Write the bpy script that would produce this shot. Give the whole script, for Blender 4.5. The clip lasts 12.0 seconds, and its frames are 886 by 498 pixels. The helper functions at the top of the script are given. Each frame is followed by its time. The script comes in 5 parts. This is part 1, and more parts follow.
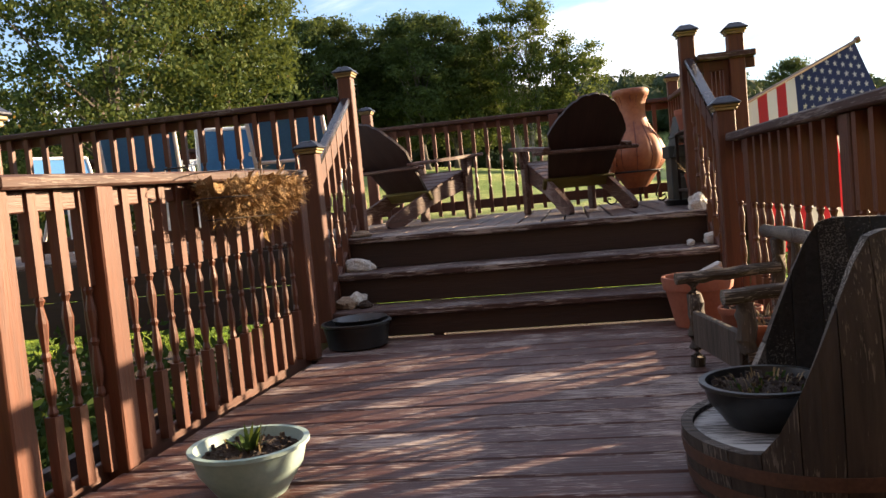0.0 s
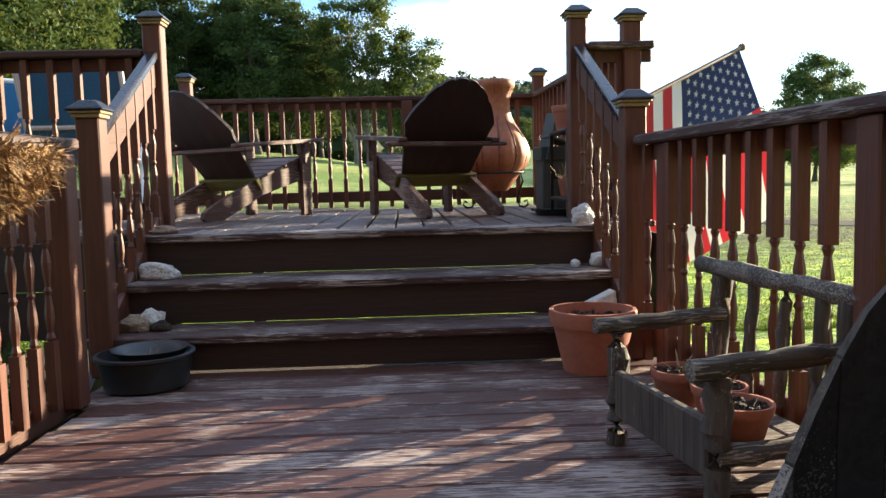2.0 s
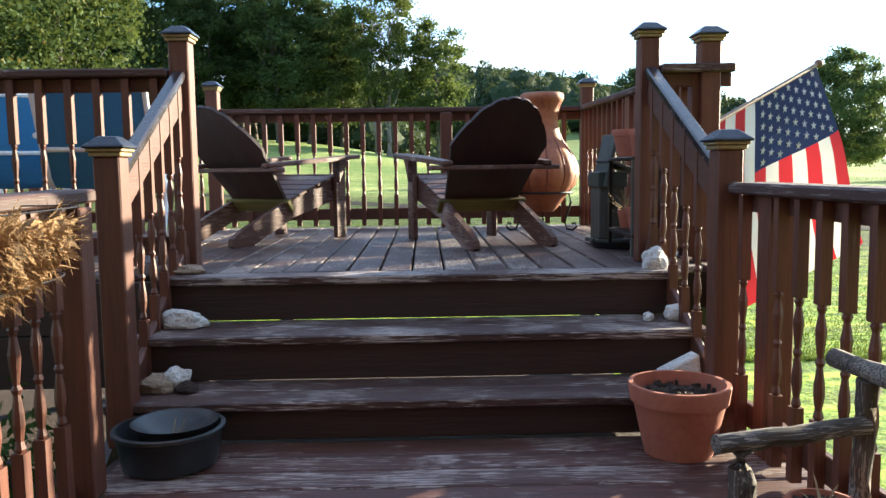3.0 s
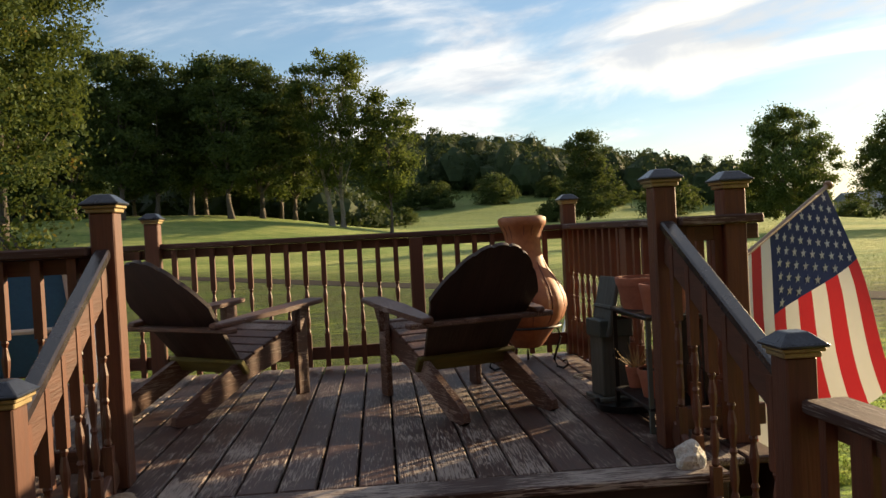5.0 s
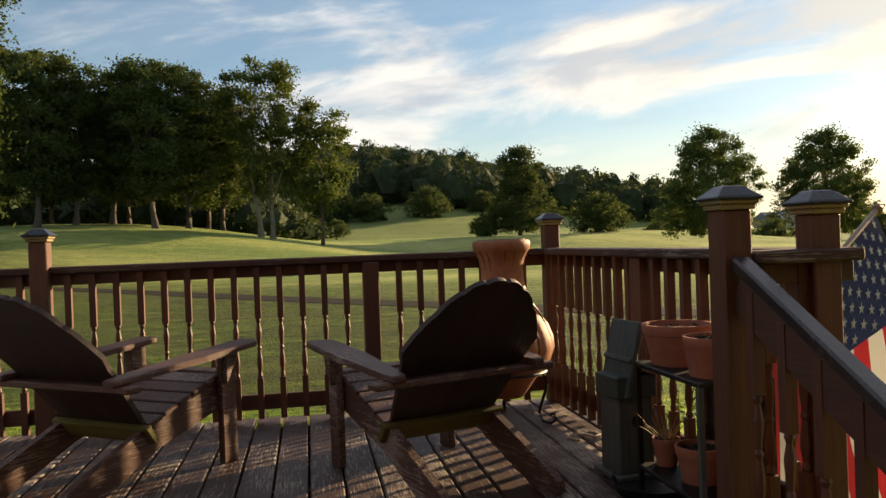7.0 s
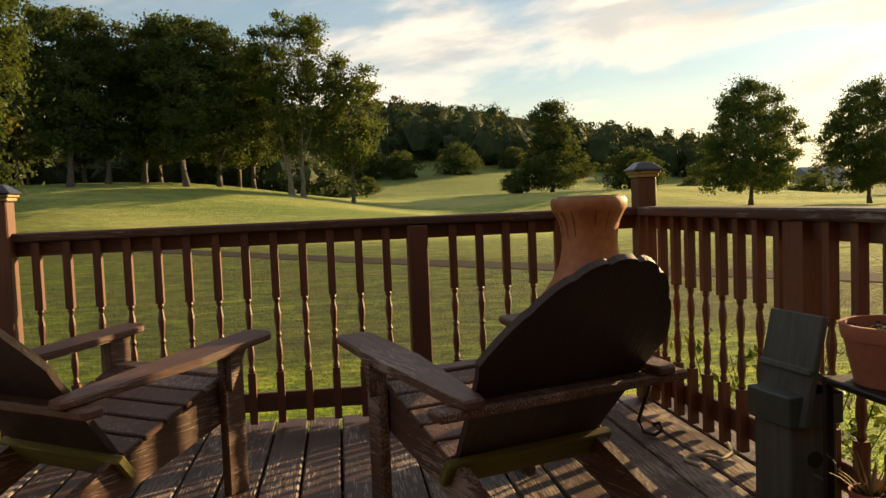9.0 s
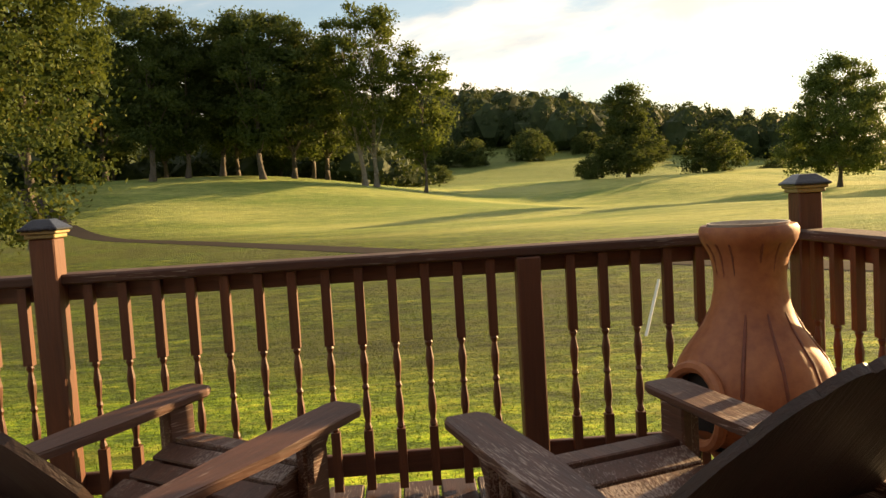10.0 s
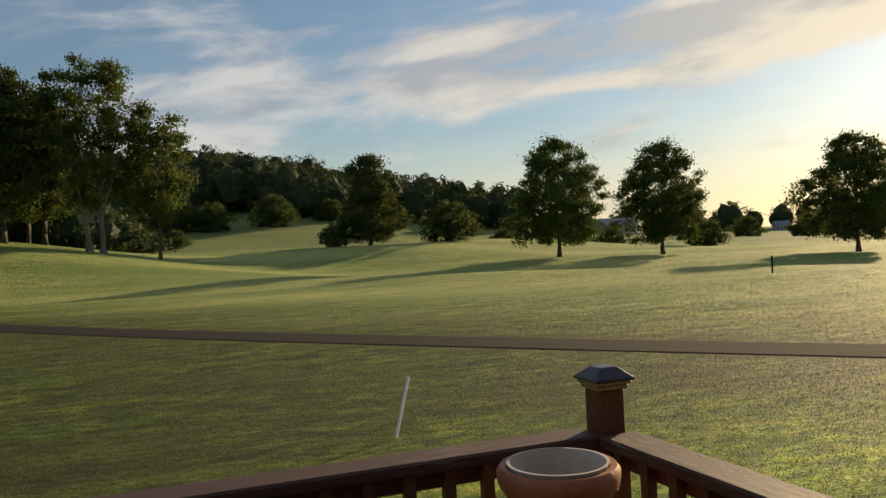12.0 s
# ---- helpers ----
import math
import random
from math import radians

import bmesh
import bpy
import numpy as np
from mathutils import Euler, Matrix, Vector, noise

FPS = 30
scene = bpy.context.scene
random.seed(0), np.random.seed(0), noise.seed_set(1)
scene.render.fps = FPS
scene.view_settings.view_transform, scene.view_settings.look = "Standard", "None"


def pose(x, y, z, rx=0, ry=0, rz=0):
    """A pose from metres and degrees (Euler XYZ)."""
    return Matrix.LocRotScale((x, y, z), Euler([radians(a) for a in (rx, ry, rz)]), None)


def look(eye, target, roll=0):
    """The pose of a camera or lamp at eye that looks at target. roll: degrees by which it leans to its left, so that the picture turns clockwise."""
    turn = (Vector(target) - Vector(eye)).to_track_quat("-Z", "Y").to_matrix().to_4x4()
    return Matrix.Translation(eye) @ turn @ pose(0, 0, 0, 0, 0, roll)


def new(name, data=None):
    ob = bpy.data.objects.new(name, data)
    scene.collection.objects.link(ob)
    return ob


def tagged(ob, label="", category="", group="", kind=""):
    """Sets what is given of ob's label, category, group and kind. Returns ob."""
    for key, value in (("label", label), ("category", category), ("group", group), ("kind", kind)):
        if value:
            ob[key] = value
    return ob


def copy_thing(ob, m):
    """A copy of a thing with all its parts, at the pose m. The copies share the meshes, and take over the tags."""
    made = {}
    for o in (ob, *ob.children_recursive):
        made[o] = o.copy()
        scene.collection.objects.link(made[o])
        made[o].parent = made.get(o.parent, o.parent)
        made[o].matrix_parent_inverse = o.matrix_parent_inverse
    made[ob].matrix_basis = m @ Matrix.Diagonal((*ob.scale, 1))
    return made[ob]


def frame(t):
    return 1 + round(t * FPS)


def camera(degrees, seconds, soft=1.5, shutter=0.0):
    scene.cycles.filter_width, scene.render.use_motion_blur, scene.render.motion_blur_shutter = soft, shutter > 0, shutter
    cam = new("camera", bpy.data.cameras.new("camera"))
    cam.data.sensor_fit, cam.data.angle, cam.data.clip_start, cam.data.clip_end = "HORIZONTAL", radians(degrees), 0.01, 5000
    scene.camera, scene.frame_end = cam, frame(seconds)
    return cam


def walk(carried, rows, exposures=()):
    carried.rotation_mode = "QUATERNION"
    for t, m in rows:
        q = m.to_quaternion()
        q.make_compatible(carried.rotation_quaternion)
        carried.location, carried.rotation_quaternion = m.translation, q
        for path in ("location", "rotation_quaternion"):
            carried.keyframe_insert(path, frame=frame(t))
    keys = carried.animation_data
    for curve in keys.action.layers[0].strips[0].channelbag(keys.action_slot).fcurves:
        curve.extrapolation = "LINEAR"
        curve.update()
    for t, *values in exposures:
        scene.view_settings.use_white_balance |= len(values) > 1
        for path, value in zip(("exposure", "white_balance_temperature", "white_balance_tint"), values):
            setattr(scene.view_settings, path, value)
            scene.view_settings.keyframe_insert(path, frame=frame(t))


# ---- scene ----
cam = camera(57.8, 12.0)
PATH = [
    (0, (0.152, -4.134, 0.723), (-0.179, -2.166, 0.593), -5.3),
    (0.5, (0.129, -3.876, 0.713), (-0.054, -1.888, 0.606), -4.5),
    (1, (0.070, -3.640, 0.708), (-0.083, -1.652, 0.554), -2.9),
    (1.5, (0.010, -3.408, 0.721), (0.007, -1.421, 0.489), -2.1),
    (2, (-0.008, -3.197, 0.747), (0.083, -1.206, 0.573), -1.4),
    (2.5, (-0.047, -2.974, 0.866), (-0.193, -0.988, 0.683), -1.0),
    (3, (-0.143, -2.783, 0.958), (-0.099, -0.794, 0.759), -0.7),
    (3.5, (-0.193, -2.654, 1.100), (-0.218, -0.658, 0.978), -1.8),
    (3.7, (-0.170, -2.585, 1.116), (-0.165, -0.585, 1.060), -2.2),
    (5.3, (-0.242, -2.057, 1.440), (-0.064, -0.065, 1.408), -2.5),
    (5.5, (-0.247, -1.995, 1.443), (-0.058, -0.004, 1.440), -2.4),
    (6, (-0.233, -1.727, 1.453), (-0.014, 0.261, 1.436), -3.4),
    (6.5, (-0.263, -1.541, 1.463), (-0.033, 0.446, 1.439), -1.7),
    (7, (-0.317, -1.220, 1.476), (0.015, 0.752, 1.458), -2.1),
    (7.5, (-0.307, -1.031, 1.485), (-0.012, 0.948, 1.488), -3.5),
    (7.7, (-0.270, -0.929, 1.475), (-0.046, 1.059, 1.474), -3.5),
    (9.3, (-0.328, -0.068, 1.492), (-0.072, 1.911, 1.354), -2.2),
    (9.5, (-0.338, 0.055, 1.506), (-0.144, 2.041, 1.364), -2.8),
    (10, (-0.390, 0.362, 1.637), (-0.318, 2.355, 1.493), -3.4),
    (10.5, (-0.437, 0.552, 1.722), (-0.293, 2.542, 1.581), -3.2),
    (11, (-0.425, 0.729, 1.872), (-0.152, 2.708, 1.766), -3.4),
    (11.5, (-0.318, 0.988, 1.929), (0.070, 2.948, 1.847), -3.2),
    (12, (-0.247, 1.138, 2.036), (0.452, 3.012, 2.018), -2.8),
]
walk(cam, [(t, look(eye, target, roll)) for t, eye, target, roll in PATH],
     exposures=[(0, 2.12, 6350, 15), (0.8, 2.2, 6100, 12), (1.5, 2.32, 5550, 5), (2.5, 2.45, 5400, 5), (3.0, 2.6, 5150, 3), (3.7, 2.6, 5150, 4), (5.3, 1.05, 7000, 9), (6.0, 0.76, 7100, 10), (6.6, 1.2, 7200, 10), (7.7, 1.22, 6850, 9),
                (9.3, 1.42, 8700, 11), (10.0, 1.72, 8800, 12), (10.4, 1.8, 8900, 12), (11.0, 1.25, 7600, 11), (11.5, 0.72, 6900, 10), (12, 0.5, 6700, 9)])

# ---------------------------------------------------------------- light
CLOUD_SHIFT = (3.1, 0.6)
SUN_AZ, SUN_EL = 57.0, 13.0        # degrees clockwise from +y, and above the horizon
world = bpy.data.worlds.new("evening_sky")
scene.world = world
world.use_nodes = True
wt = world.node_tree
wt.nodes.clear()


def node(tree, kind, inputs=None):
    n = tree.nodes.new(kind)
    for name, v in (inputs or {}).items():
        n.inputs[name].default_value = v
    return n


def ramp(tree, fac, stops, mode="LINEAR"):
    r = node(tree, "ShaderNodeValToRGB")
    r.color_ramp.interpolation = mode
    els = r.color_ramp.elements
    while len(els) < len(stops):
        els.new(0.5)
    for e, (pos, col) in zip(els, stops):
        e.position = pos
        e.color = (*col, 1) if len(col) == 3 else col
    tree.links.new(fac, r.inputs[0])
    return r.outputs[0]


def mathn(tree, op, a, b=None, c=None, clamp=False):
    m = node(tree, "ShaderNodeMath")
    m.operation, m.use_clamp = op, clamp
    for i, v in enumerate((a, b, c)):
        if v is None:
            continue
        if isinstance(v, (int, float)):
            m.inputs[i].default_value = v
        else:
            tree.links.new(v, m.inputs[i])
    return m.outputs[0]


def mixc(tree, fac, a, b, blend="MIX"):
    m = node(tree, "ShaderNodeMix")
    m.data_type, m.blend_type = "RGBA", blend
    for sock, v in ((m.inputs[0], fac), (m.inputs[6], a), (m.inputs[7], b)):
        if isinstance(v, (int, float)):
            sock.default_value = v
        elif isinstance(v, tuple):
            sock.default_value = (*v, 1)
        else:
            tree.links.new(v, sock)
    return m.outputs[2]


sky = node(wt, "ShaderNodeTexSky")
sky.sky_type, sky.sun_disc = "NISHITA", False
sky.sun_elevation, sky.sun_rotation = radians(SUN_EL), radians(SUN_AZ)
sky.altitude, sky.air_density, sky.dust_density, sky.ozone_density = 200, 1.15, 0.45, 3.6
coord = node(wt, "ShaderNodeTexCoord")
sep = node(wt, "ShaderNodeSeparateXYZ")
wt.links.new(coord.outputs["Generated"], sep.inputs[0])
# streaked clouds, drawn out along one slant across azimuth and elevation
azim = mathn(wt, "ARCTAN2", sep.outputs[0], sep.outputs[1])
elev = mathn(wt, "ARCSINE", sep.outputs[2])
tilt = mathn(wt, "MULTIPLY_ADD", azim, -0.11, elev)
cmap = node(wt, "ShaderNodeMapping")
cmap.inputs["Location"].default_value = (CLOUD_SHIFT[0], CLOUD_SHIFT[1], 0)
cmap.inputs["Scale"].default_value = (4.2, 15.0, 1)
rmap = node(wt, "ShaderNodeCombineXYZ")
wt.links.new(azim, rmap.inputs[0])
wt.links.new(tilt, rmap.inputs[1])
wt.links.new(rmap.outputs[0], cmap.inputs[0])
cn = node(wt, "ShaderNodeTexNoise", inputs={"Scale": 1.0, "Detail": 8.0, "Roughness": 0.56, "Distortion": 0.45})
wt.links.new(cmap.outputs[0], cn.inputs["Vector"])


def grey(v):
    return (v, v, v)


# the cloud deck lies low in long sheets; higher up it breaks into scraps
# overhead, out of view, the cover is raised to add fill light
sheets = ramp(wt, tilt, [(0.0, grey(0.40)), (0.09, grey(0.42)), (0.125, grey(0.62)), (0.20, grey(0.62)), (0.222, grey(0.45)), (0.27, grey(0.38)), (0.36, grey(0.54)), (0.6, grey(0.56))], "EASE")
cover = mathn(wt, "ADD", cn.outputs[0], mathn(wt, "SUBTRACT", sheets, 0.5))
cloud = ramp(wt, cover, [(0.41, grey(0.13)), (0.66, (1, 1, 1))], "EASE")
# the high end is kept strong for the same added fill from above
low = ramp(wt, sep.outputs[2], [(0.0, (0.3, 0.3, 0.3)), (0.08, (1, 1, 1)), (0.30, (1, 1, 1)), (0.42, (0.8, 0.8, 0.8))])
cfac = mathn(wt, "MULTIPLY", mathn(wt, "MULTIPLY", cloud, low), 0.85)
# nearer the sun the cloud is brighter and warmer
sunv = (math.sin(radians(SUN_AZ)) * math.cos(radians(SUN_EL)), math.cos(radians(SUN_AZ)) * math.cos(radians(SUN_EL)), math.sin(radians(SUN_EL)))
dot = node(wt, "ShaderNodeVectorMath")
dot.operation = "DOT_PRODUCT"
wt.links.new(coord.outputs["Generated"], dot.inputs[0])
dot.inputs[1].default_value = sunv
warm = mathn(wt, "POWER", mathn(wt, "MAXIMUM", dot.outputs["Value"], 0.0), 6.0)
cbright = mixc(wt, warm, (7.0, 6.9, 6.9), (10.6, 8.9, 6.4))
cshade = mixc(wt, warm, (3.9, 4.2, 4.9), (6.8, 6.2, 5.3))
smap = node(wt, "ShaderNodeMapping")
smap.inputs["Location"].default_value = (0.0, 0.22, 4.0)
wt.links.new(cmap.outputs[0], smap.inputs[0])
cn2 = node(wt, "ShaderNodeTexNoise", inputs={"Scale": 1.35, "Detail": 6.0, "Roughness": 0.55, "Distortion": 0.4})
wt.links.new(smap.outputs[0], cn2.inputs["Vector"])
# the sheets' upper and lower edges catch the light, their middle is greyer
lit = ramp(wt, tilt, [(0.0, grey(0.55)), (0.115, grey(0.60)), (0.135, grey(0.60)), (0.155, grey(0.44)), (0.180, grey(0.42)), (0.196, grey(0.62)), (0.25, grey(0.56)), (0.4, grey(0.5))], "EASE")
cloudcol = mixc(wt, ramp(wt, mathn(wt, "ADD", cn2.outputs[0], mathn(wt, "SUBTRACT", lit, 0.5)), [(0.40, (0, 0, 0)), (0.68, (1, 1, 1))], "EASE"), cshade, cbright)
# pale warm haze low over the horizon
haze = mathn(wt, "MULTIPLY", ramp(wt, sep.outputs[2], [(0.0, (1, 1, 1)), (0.16, (0, 0, 0))], "EASE"), 0.55)
clear = mixc(wt, haze, sky.outputs[0], mixc(wt, warm, (6.6, 6.2, 5.6), (11.0, 9.0, 5.6)))
skycol = mixc(wt, cfac, clear, cloudcol)
bg = node(wt, "ShaderNodeBackground", inputs={"Strength": 0.066})
wt.links.new(skycol, bg.inputs[0])
wt.links.new(bg.outputs[0], node(wt, "ShaderNodeOutputWorld").inputs[0])

sun = new("sun", bpy.data.lights.new("sun", "SUN"))
sun.data.energy, sun.data.angle, sun.data.color = 5.0, radians(0.6), (1.0, 0.74, 0.44)
sun.matrix_world = look(Vector(sunv) * 50, (0, 0, 0))


# ---------------------------------------------------------------- materials
def material(name):
    m = bpy.data.materials.new(name)
    m.use_nodes = True
    t = m.node_tree
    t.nodes.clear()
    out = node(t, "ShaderNodeOutputMaterial")
    b = node(t, "ShaderNodeBsdfPrincipled")
    t.links.new(b.outputs[0], out.inputs[0])
    return m, t, b


def object_space(t, scale=(1, 1, 1), offset=True):
    """Object coordinates, shifted by a random number for each object."""
    tc = node(t, "ShaderNodeTexCoord")
    mp = node(t, "ShaderNodeMapping")
    mp.inputs["Scale"].default_value = scale
    t.links.new(tc.outputs["Object"], mp.inputs[0])
    if offset:
        oi = node(t, "ShaderNodeObjectInfo")
        cx = node(t, "ShaderNodeCombineXYZ")
        for i, k in enumerate((37.0, 91.0, 53.0)):
            t.links.new(mathn(t, "MULTIPLY", oi.outputs["Random"], k), cx.inputs[i])
        t.links.new(cx.outputs[0], mp.inputs["Location"])
    return mp.outputs[0]


def noise_of(t, vec, scale, detail=4.0, rough=0.55, distortion=0.0):
    n = node(t, "ShaderNodeTexNoise", inputs={"Scale": scale, "Detail": detail, "Roughness": rough, "Distortion": distortion})
    t.links.new(vec, n.inputs["Vector"])
    return n.outputs[0]


def bump(t, b, height, strength=0.3, distance=0.01):
    bn = node(t, "ShaderNodeBump", inputs={"Strength": strength, "Distance": distance})
    t.links.new(height, bn.inputs["Height"])
    t.links.new(bn.outputs[0], b.inputs["Normal"])


def stained_wood(name, dark, light, axis, bare=(0.26, 0.215, 0.19), wear=0.0, rough=0.55):
    """Red-brown deck stain over grained wood. axis: the way of the grain; wear: how much of the bare grey wood shows."""
    m, t, b = material(name)
    stretch = [9.0, 9.0, 9.0]
    stretch[axis] = 0.55
    v = object_space(t, tuple(stretch))
    v1 = object_space(t)
    grain = noise_of(t, v, 5.0, 6.0, 0.62, 0.6)
    fine = noise_of(t, v, 17.0, 3.0, 0.6)
    blot = noise_of(t, v1, 2.3, 4.0, 0.6)
    col = ramp(t, grain, [(0.3, dark), (0.7, light)])
    col = mixc(t, mathn(t, "MULTIPLY", blot, 0.45), col, tuple(c * 0.55 for c in dark))
    rnd = node(t, "ShaderNodeObjectInfo").outputs["Random"]
    col = mixc(t, mathn(t, "MULTIPLY", rnd, 0.30), col, tuple(c * 0.6 for c in dark))
    if wear > 0:
        patch = noise_of(t, v1, 2.6, 4.0, 0.65)
        sv = [58.0, 58.0, 58.0]
        sv[axis] = 2.6
        streaks = noise_of(t, object_space(t, tuple(sv)), 4.0, 4.0, 0.6, 0.4)
        streak = mathn(t, "MULTIPLY_ADD", patch, 0.42, mathn(t, "MULTIPLY", streaks, 0.58))
        w = ramp(t, mathn(t, "MULTIPLY_ADD", rnd, 0.06, streak), [(0.650 - wear, (0, 0, 0)), (0.668 - wear, (1, 1, 1))])
        bcol = mixc(t, grain, tuple(c * 0.6 for c in bare), bare)
        col = mixc(t, mathn(t, "MULTIPLY", w, 0.85), col, bcol)
        t.links.new(mathn(t, "MULTIPLY_ADD", w, 0.25, rough), b.inputs["Roughness"])
    else:
        t.links.new(mathn(t, "MULTIPLY_ADD", blot, 0.3, rough - 0.15), b.inputs["Roughness"])
    t.links.new(col, b.inputs["Base Color"])
    bump(t, b, mathn(t, "ADD", grain, fine), 0.45, 0.004)
    b.inputs["Specular IOR Level"].default_value = 0.45
    return m


RED_D, RED_L = (0.060, 0.021, 0.012), (0.125, 0.045, 0.025)
WOOD_X = stained_wood("red_stain_along_x", RED_D, RED_L, 0)
CAP_X = stained_wood("weathered_rail_cap", (0.036, 0.014, 0.010), (0.088, 0.034, 0.021), 0, wear=0.050, rough=0.68)
WOOD_Y = stained_wood("red_stain_along_y", RED_D, RED_L, 1)
WOOD_Z = stained_wood("red_stain_upright", (0.074, 0.023, 0.011), (0.150, 0.047, 0.021), 2)
BOARD_X = stained_wood("worn_deck_board_across", (0.044, 0.0140, 0.0092), (0.102, 0.0315, 0.0190), 0, wear=0.076, bare=(0.46, 0.38, 0.34), rough=0.55)
BOARD_Y = stained_wood("worn_deck_board_along", (0.031, 0.012, 0.0085), (0.070, 0.026, 0.0165), 1, wear=0.080, bare=(0.36, 0.30, 0.26), rough=0.55)
TREAD_X = stained_wood("worn_tread", (0.036, 0.017, 0.014), (0.080, 0.036, 0.027), 0, wear=0.086, bare=(0.44, 0.38, 0.34), rough=0.55)
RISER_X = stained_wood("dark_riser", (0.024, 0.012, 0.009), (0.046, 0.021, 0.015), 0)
CHAIR_W = stained_wood("dark_brown_chair_wood", (0.056, 0.023, 0.015), (0.140, 0.056, 0.035), 1, bare=(0.36, 0.28, 0.24), wear=0.060)
# same chair wood, darkened: the shade on the backs is in the colour
CHAIR_BACK_SHADED = stained_wood("shaded_brown_chair_slats", (0.020, 0.010, 0.008), (0.048, 0.021, 0.015), 2)
LOG = stained_wood("weathered_grey_log", (0.020, 0.015, 0.012), (0.125, 0.095, 0.070), 0, bare=(0.34, 0.30, 0.26), wear=0.07, rough=0.8)
LOG_Z = stained_wood("weathered_grey_log_upright", (0.020, 0.015, 0.012), (0.125, 0.095, 0.070), 2, bare=(0.30, 0.26, 0.22), wear=0.05, rough=0.8)
BARREL = stained_wood("old_oak_stave", (0.020, 0.015, 0.012), (0.070, 0.052, 0.039), 2, bare=(0.17, 0.145, 0.12), wear=0.05, rough=0.8)
CHAR = stained_wood("charred_stave", (0.010, 0.009, 0.008), (0.035, 0.031, 0.028), 1, bare=(0.20, 0.185, 0.17), wear=0.06, rough=0.85)
GREYWOOD = stained_wood("grey_green_painted_wood", (0.045, 0.052, 0.048), (0.11, 0.118, 0.105), 2, rough=0.7)
BARRELTOP = stained_wood("bleached_oak_seat", (0.050, 0.046, 0.042), (0.24, 0.23, 0.22), 0, bare=(0.66, 0.64, 0.62), wear=0.16, rough=0.7)
MOSSY = stained_wood("algae_green_wood", (0.075, 0.065, 0.014), (0.20, 0.17, 0.036), 0, rough=0.8)


def plain(name, dark, light, scale=8.0, rough=0.5, metal=0.0, relief=0.2, spec=0.5, depth=0.004):
    m, t, b = material(name)
    v = object_space(t)
    n1 = noise_of(t, v, scale, 5.0, 0.6)
    n2 = noise_of(t, v, scale * 6, 4.0, 0.6)
    col = ramp(t, mathn(t, "MULTIPLY_ADD", n2, 0.4, mathn(t, "MULTIPLY", n1, 0.6)), [(0.32, dark), (0.68, light)])
    t.links.new(col, b.inputs["Base Color"])
    t.links.new(mathn(t, "MULTIPLY_ADD", n1, 0.3, rough - 0.15), b.inputs["Roughness"])
    b.inputs["Metallic"].default_value = metal
    b.inputs["Specular IOR Level"].default_value = spec
    bump(t, b, mathn(t, "ADD", n1, n2), relief, depth)
    return m


TERRA = plain("terracotta", (0.23, 0.068, 0.036), (0.35, 0.118, 0.064), 9, 0.75)
CLAY = plain("chiminea_clay", (0.19, 0.054, 0.023), (0.39, 0.145, 0.056), 5, 0.6, relief=0.5)
GROOVE = plain("dark_red_glaze", (0.10, 0.026, 0.016), (0.21, 0.060, 0.032), 14, 0.6)
# black for soot, and for the shade in the bird house hole
SOOT_HOLE_SHADE = plain("soot_and_hole_shade", (0.006, 0.005, 0.005), (0.02, 0.016, 0.013), 9, 0.9)
BLACKRUB = plain("black_rubber", (0.010, 0.011, 0.012), (0.021, 0.022, 0.023), 12, 0.34)
BLACKIRON = plain("black_iron", (0.010, 0.010, 0.011), (0.035, 0.030, 0.028), 30, 0.5, 0.7)
CAPBLUE = plain("dark_cap_metal", (0.018, 0.020, 0.028), (0.045, 0.050, 0.066), 18, 0.32, 0.5)
CAPTRIM = plain("dull_brass_trim", (0.16, 0.115, 0.05), (0.33, 0.25, 0.12), 14, 0.5, 0.3)
TEAL = plain("pale_teal_glaze", (0.22, 0.33, 0.31), (0.36, 0.47, 0.44), 7, 0.4)
SOIL = plain("potting_soil", (0.020, 0.013, 0.009), (0.085, 0.052, 0.034), 40, 0.95, relief=1.0, depth=0.02)
ROCK = plain("pale_rock", (0.36, 0.34, 0.31), (0.72, 0.70, 0.66), 14, 0.85, relief=0.8, depth=0.02)
ROCKBROWN = plain("brown_rock", (0.16, 0.11, 0.07), (0.36, 0.27, 0.19), 14, 0.85, relief=0.8, depth=0.02)
WHITEPAINT = plain("white_powder_coat", (0.70, 0.71, 0.70), (0.80, 0.81, 0.80), 6, 0.4)
BLUEFAB = plain("blue_sling_fabric", (0.040, 0.16, 0.36), (0.060, 0.22, 0.46), 60, 0.8, relief=0.3, depth=0.001)
COIR = plain("coir_fibre", (0.17, 0.095, 0.038), (0.50, 0.31, 0.125), 30, 0.9, relief=0.9, depth=0.02)
HANDTOP = plain("dark_gloss_handrail_cap", (0.018, 0.014, 0.015), (0.036, 0.027, 0.028), 12, 0.24, spec=0.7, relief=0.15)
FLAG_R = plain("red_cloth", (0.30, 0.016, 0.020), (0.38, 0.026, 0.030), 5, 0.85, relief=0.1)
FLAG_W = plain("white_cloth", (0.66, 0.64, 0.62), (0.74, 0.72, 0.70), 5, 0.85, relief=0.1)
FLAG_B = plain("navy_cloth", (0.012, 0.020, 0.070), (0.020, 0.030, 0.100), 5, 0.85, relief=0.1)
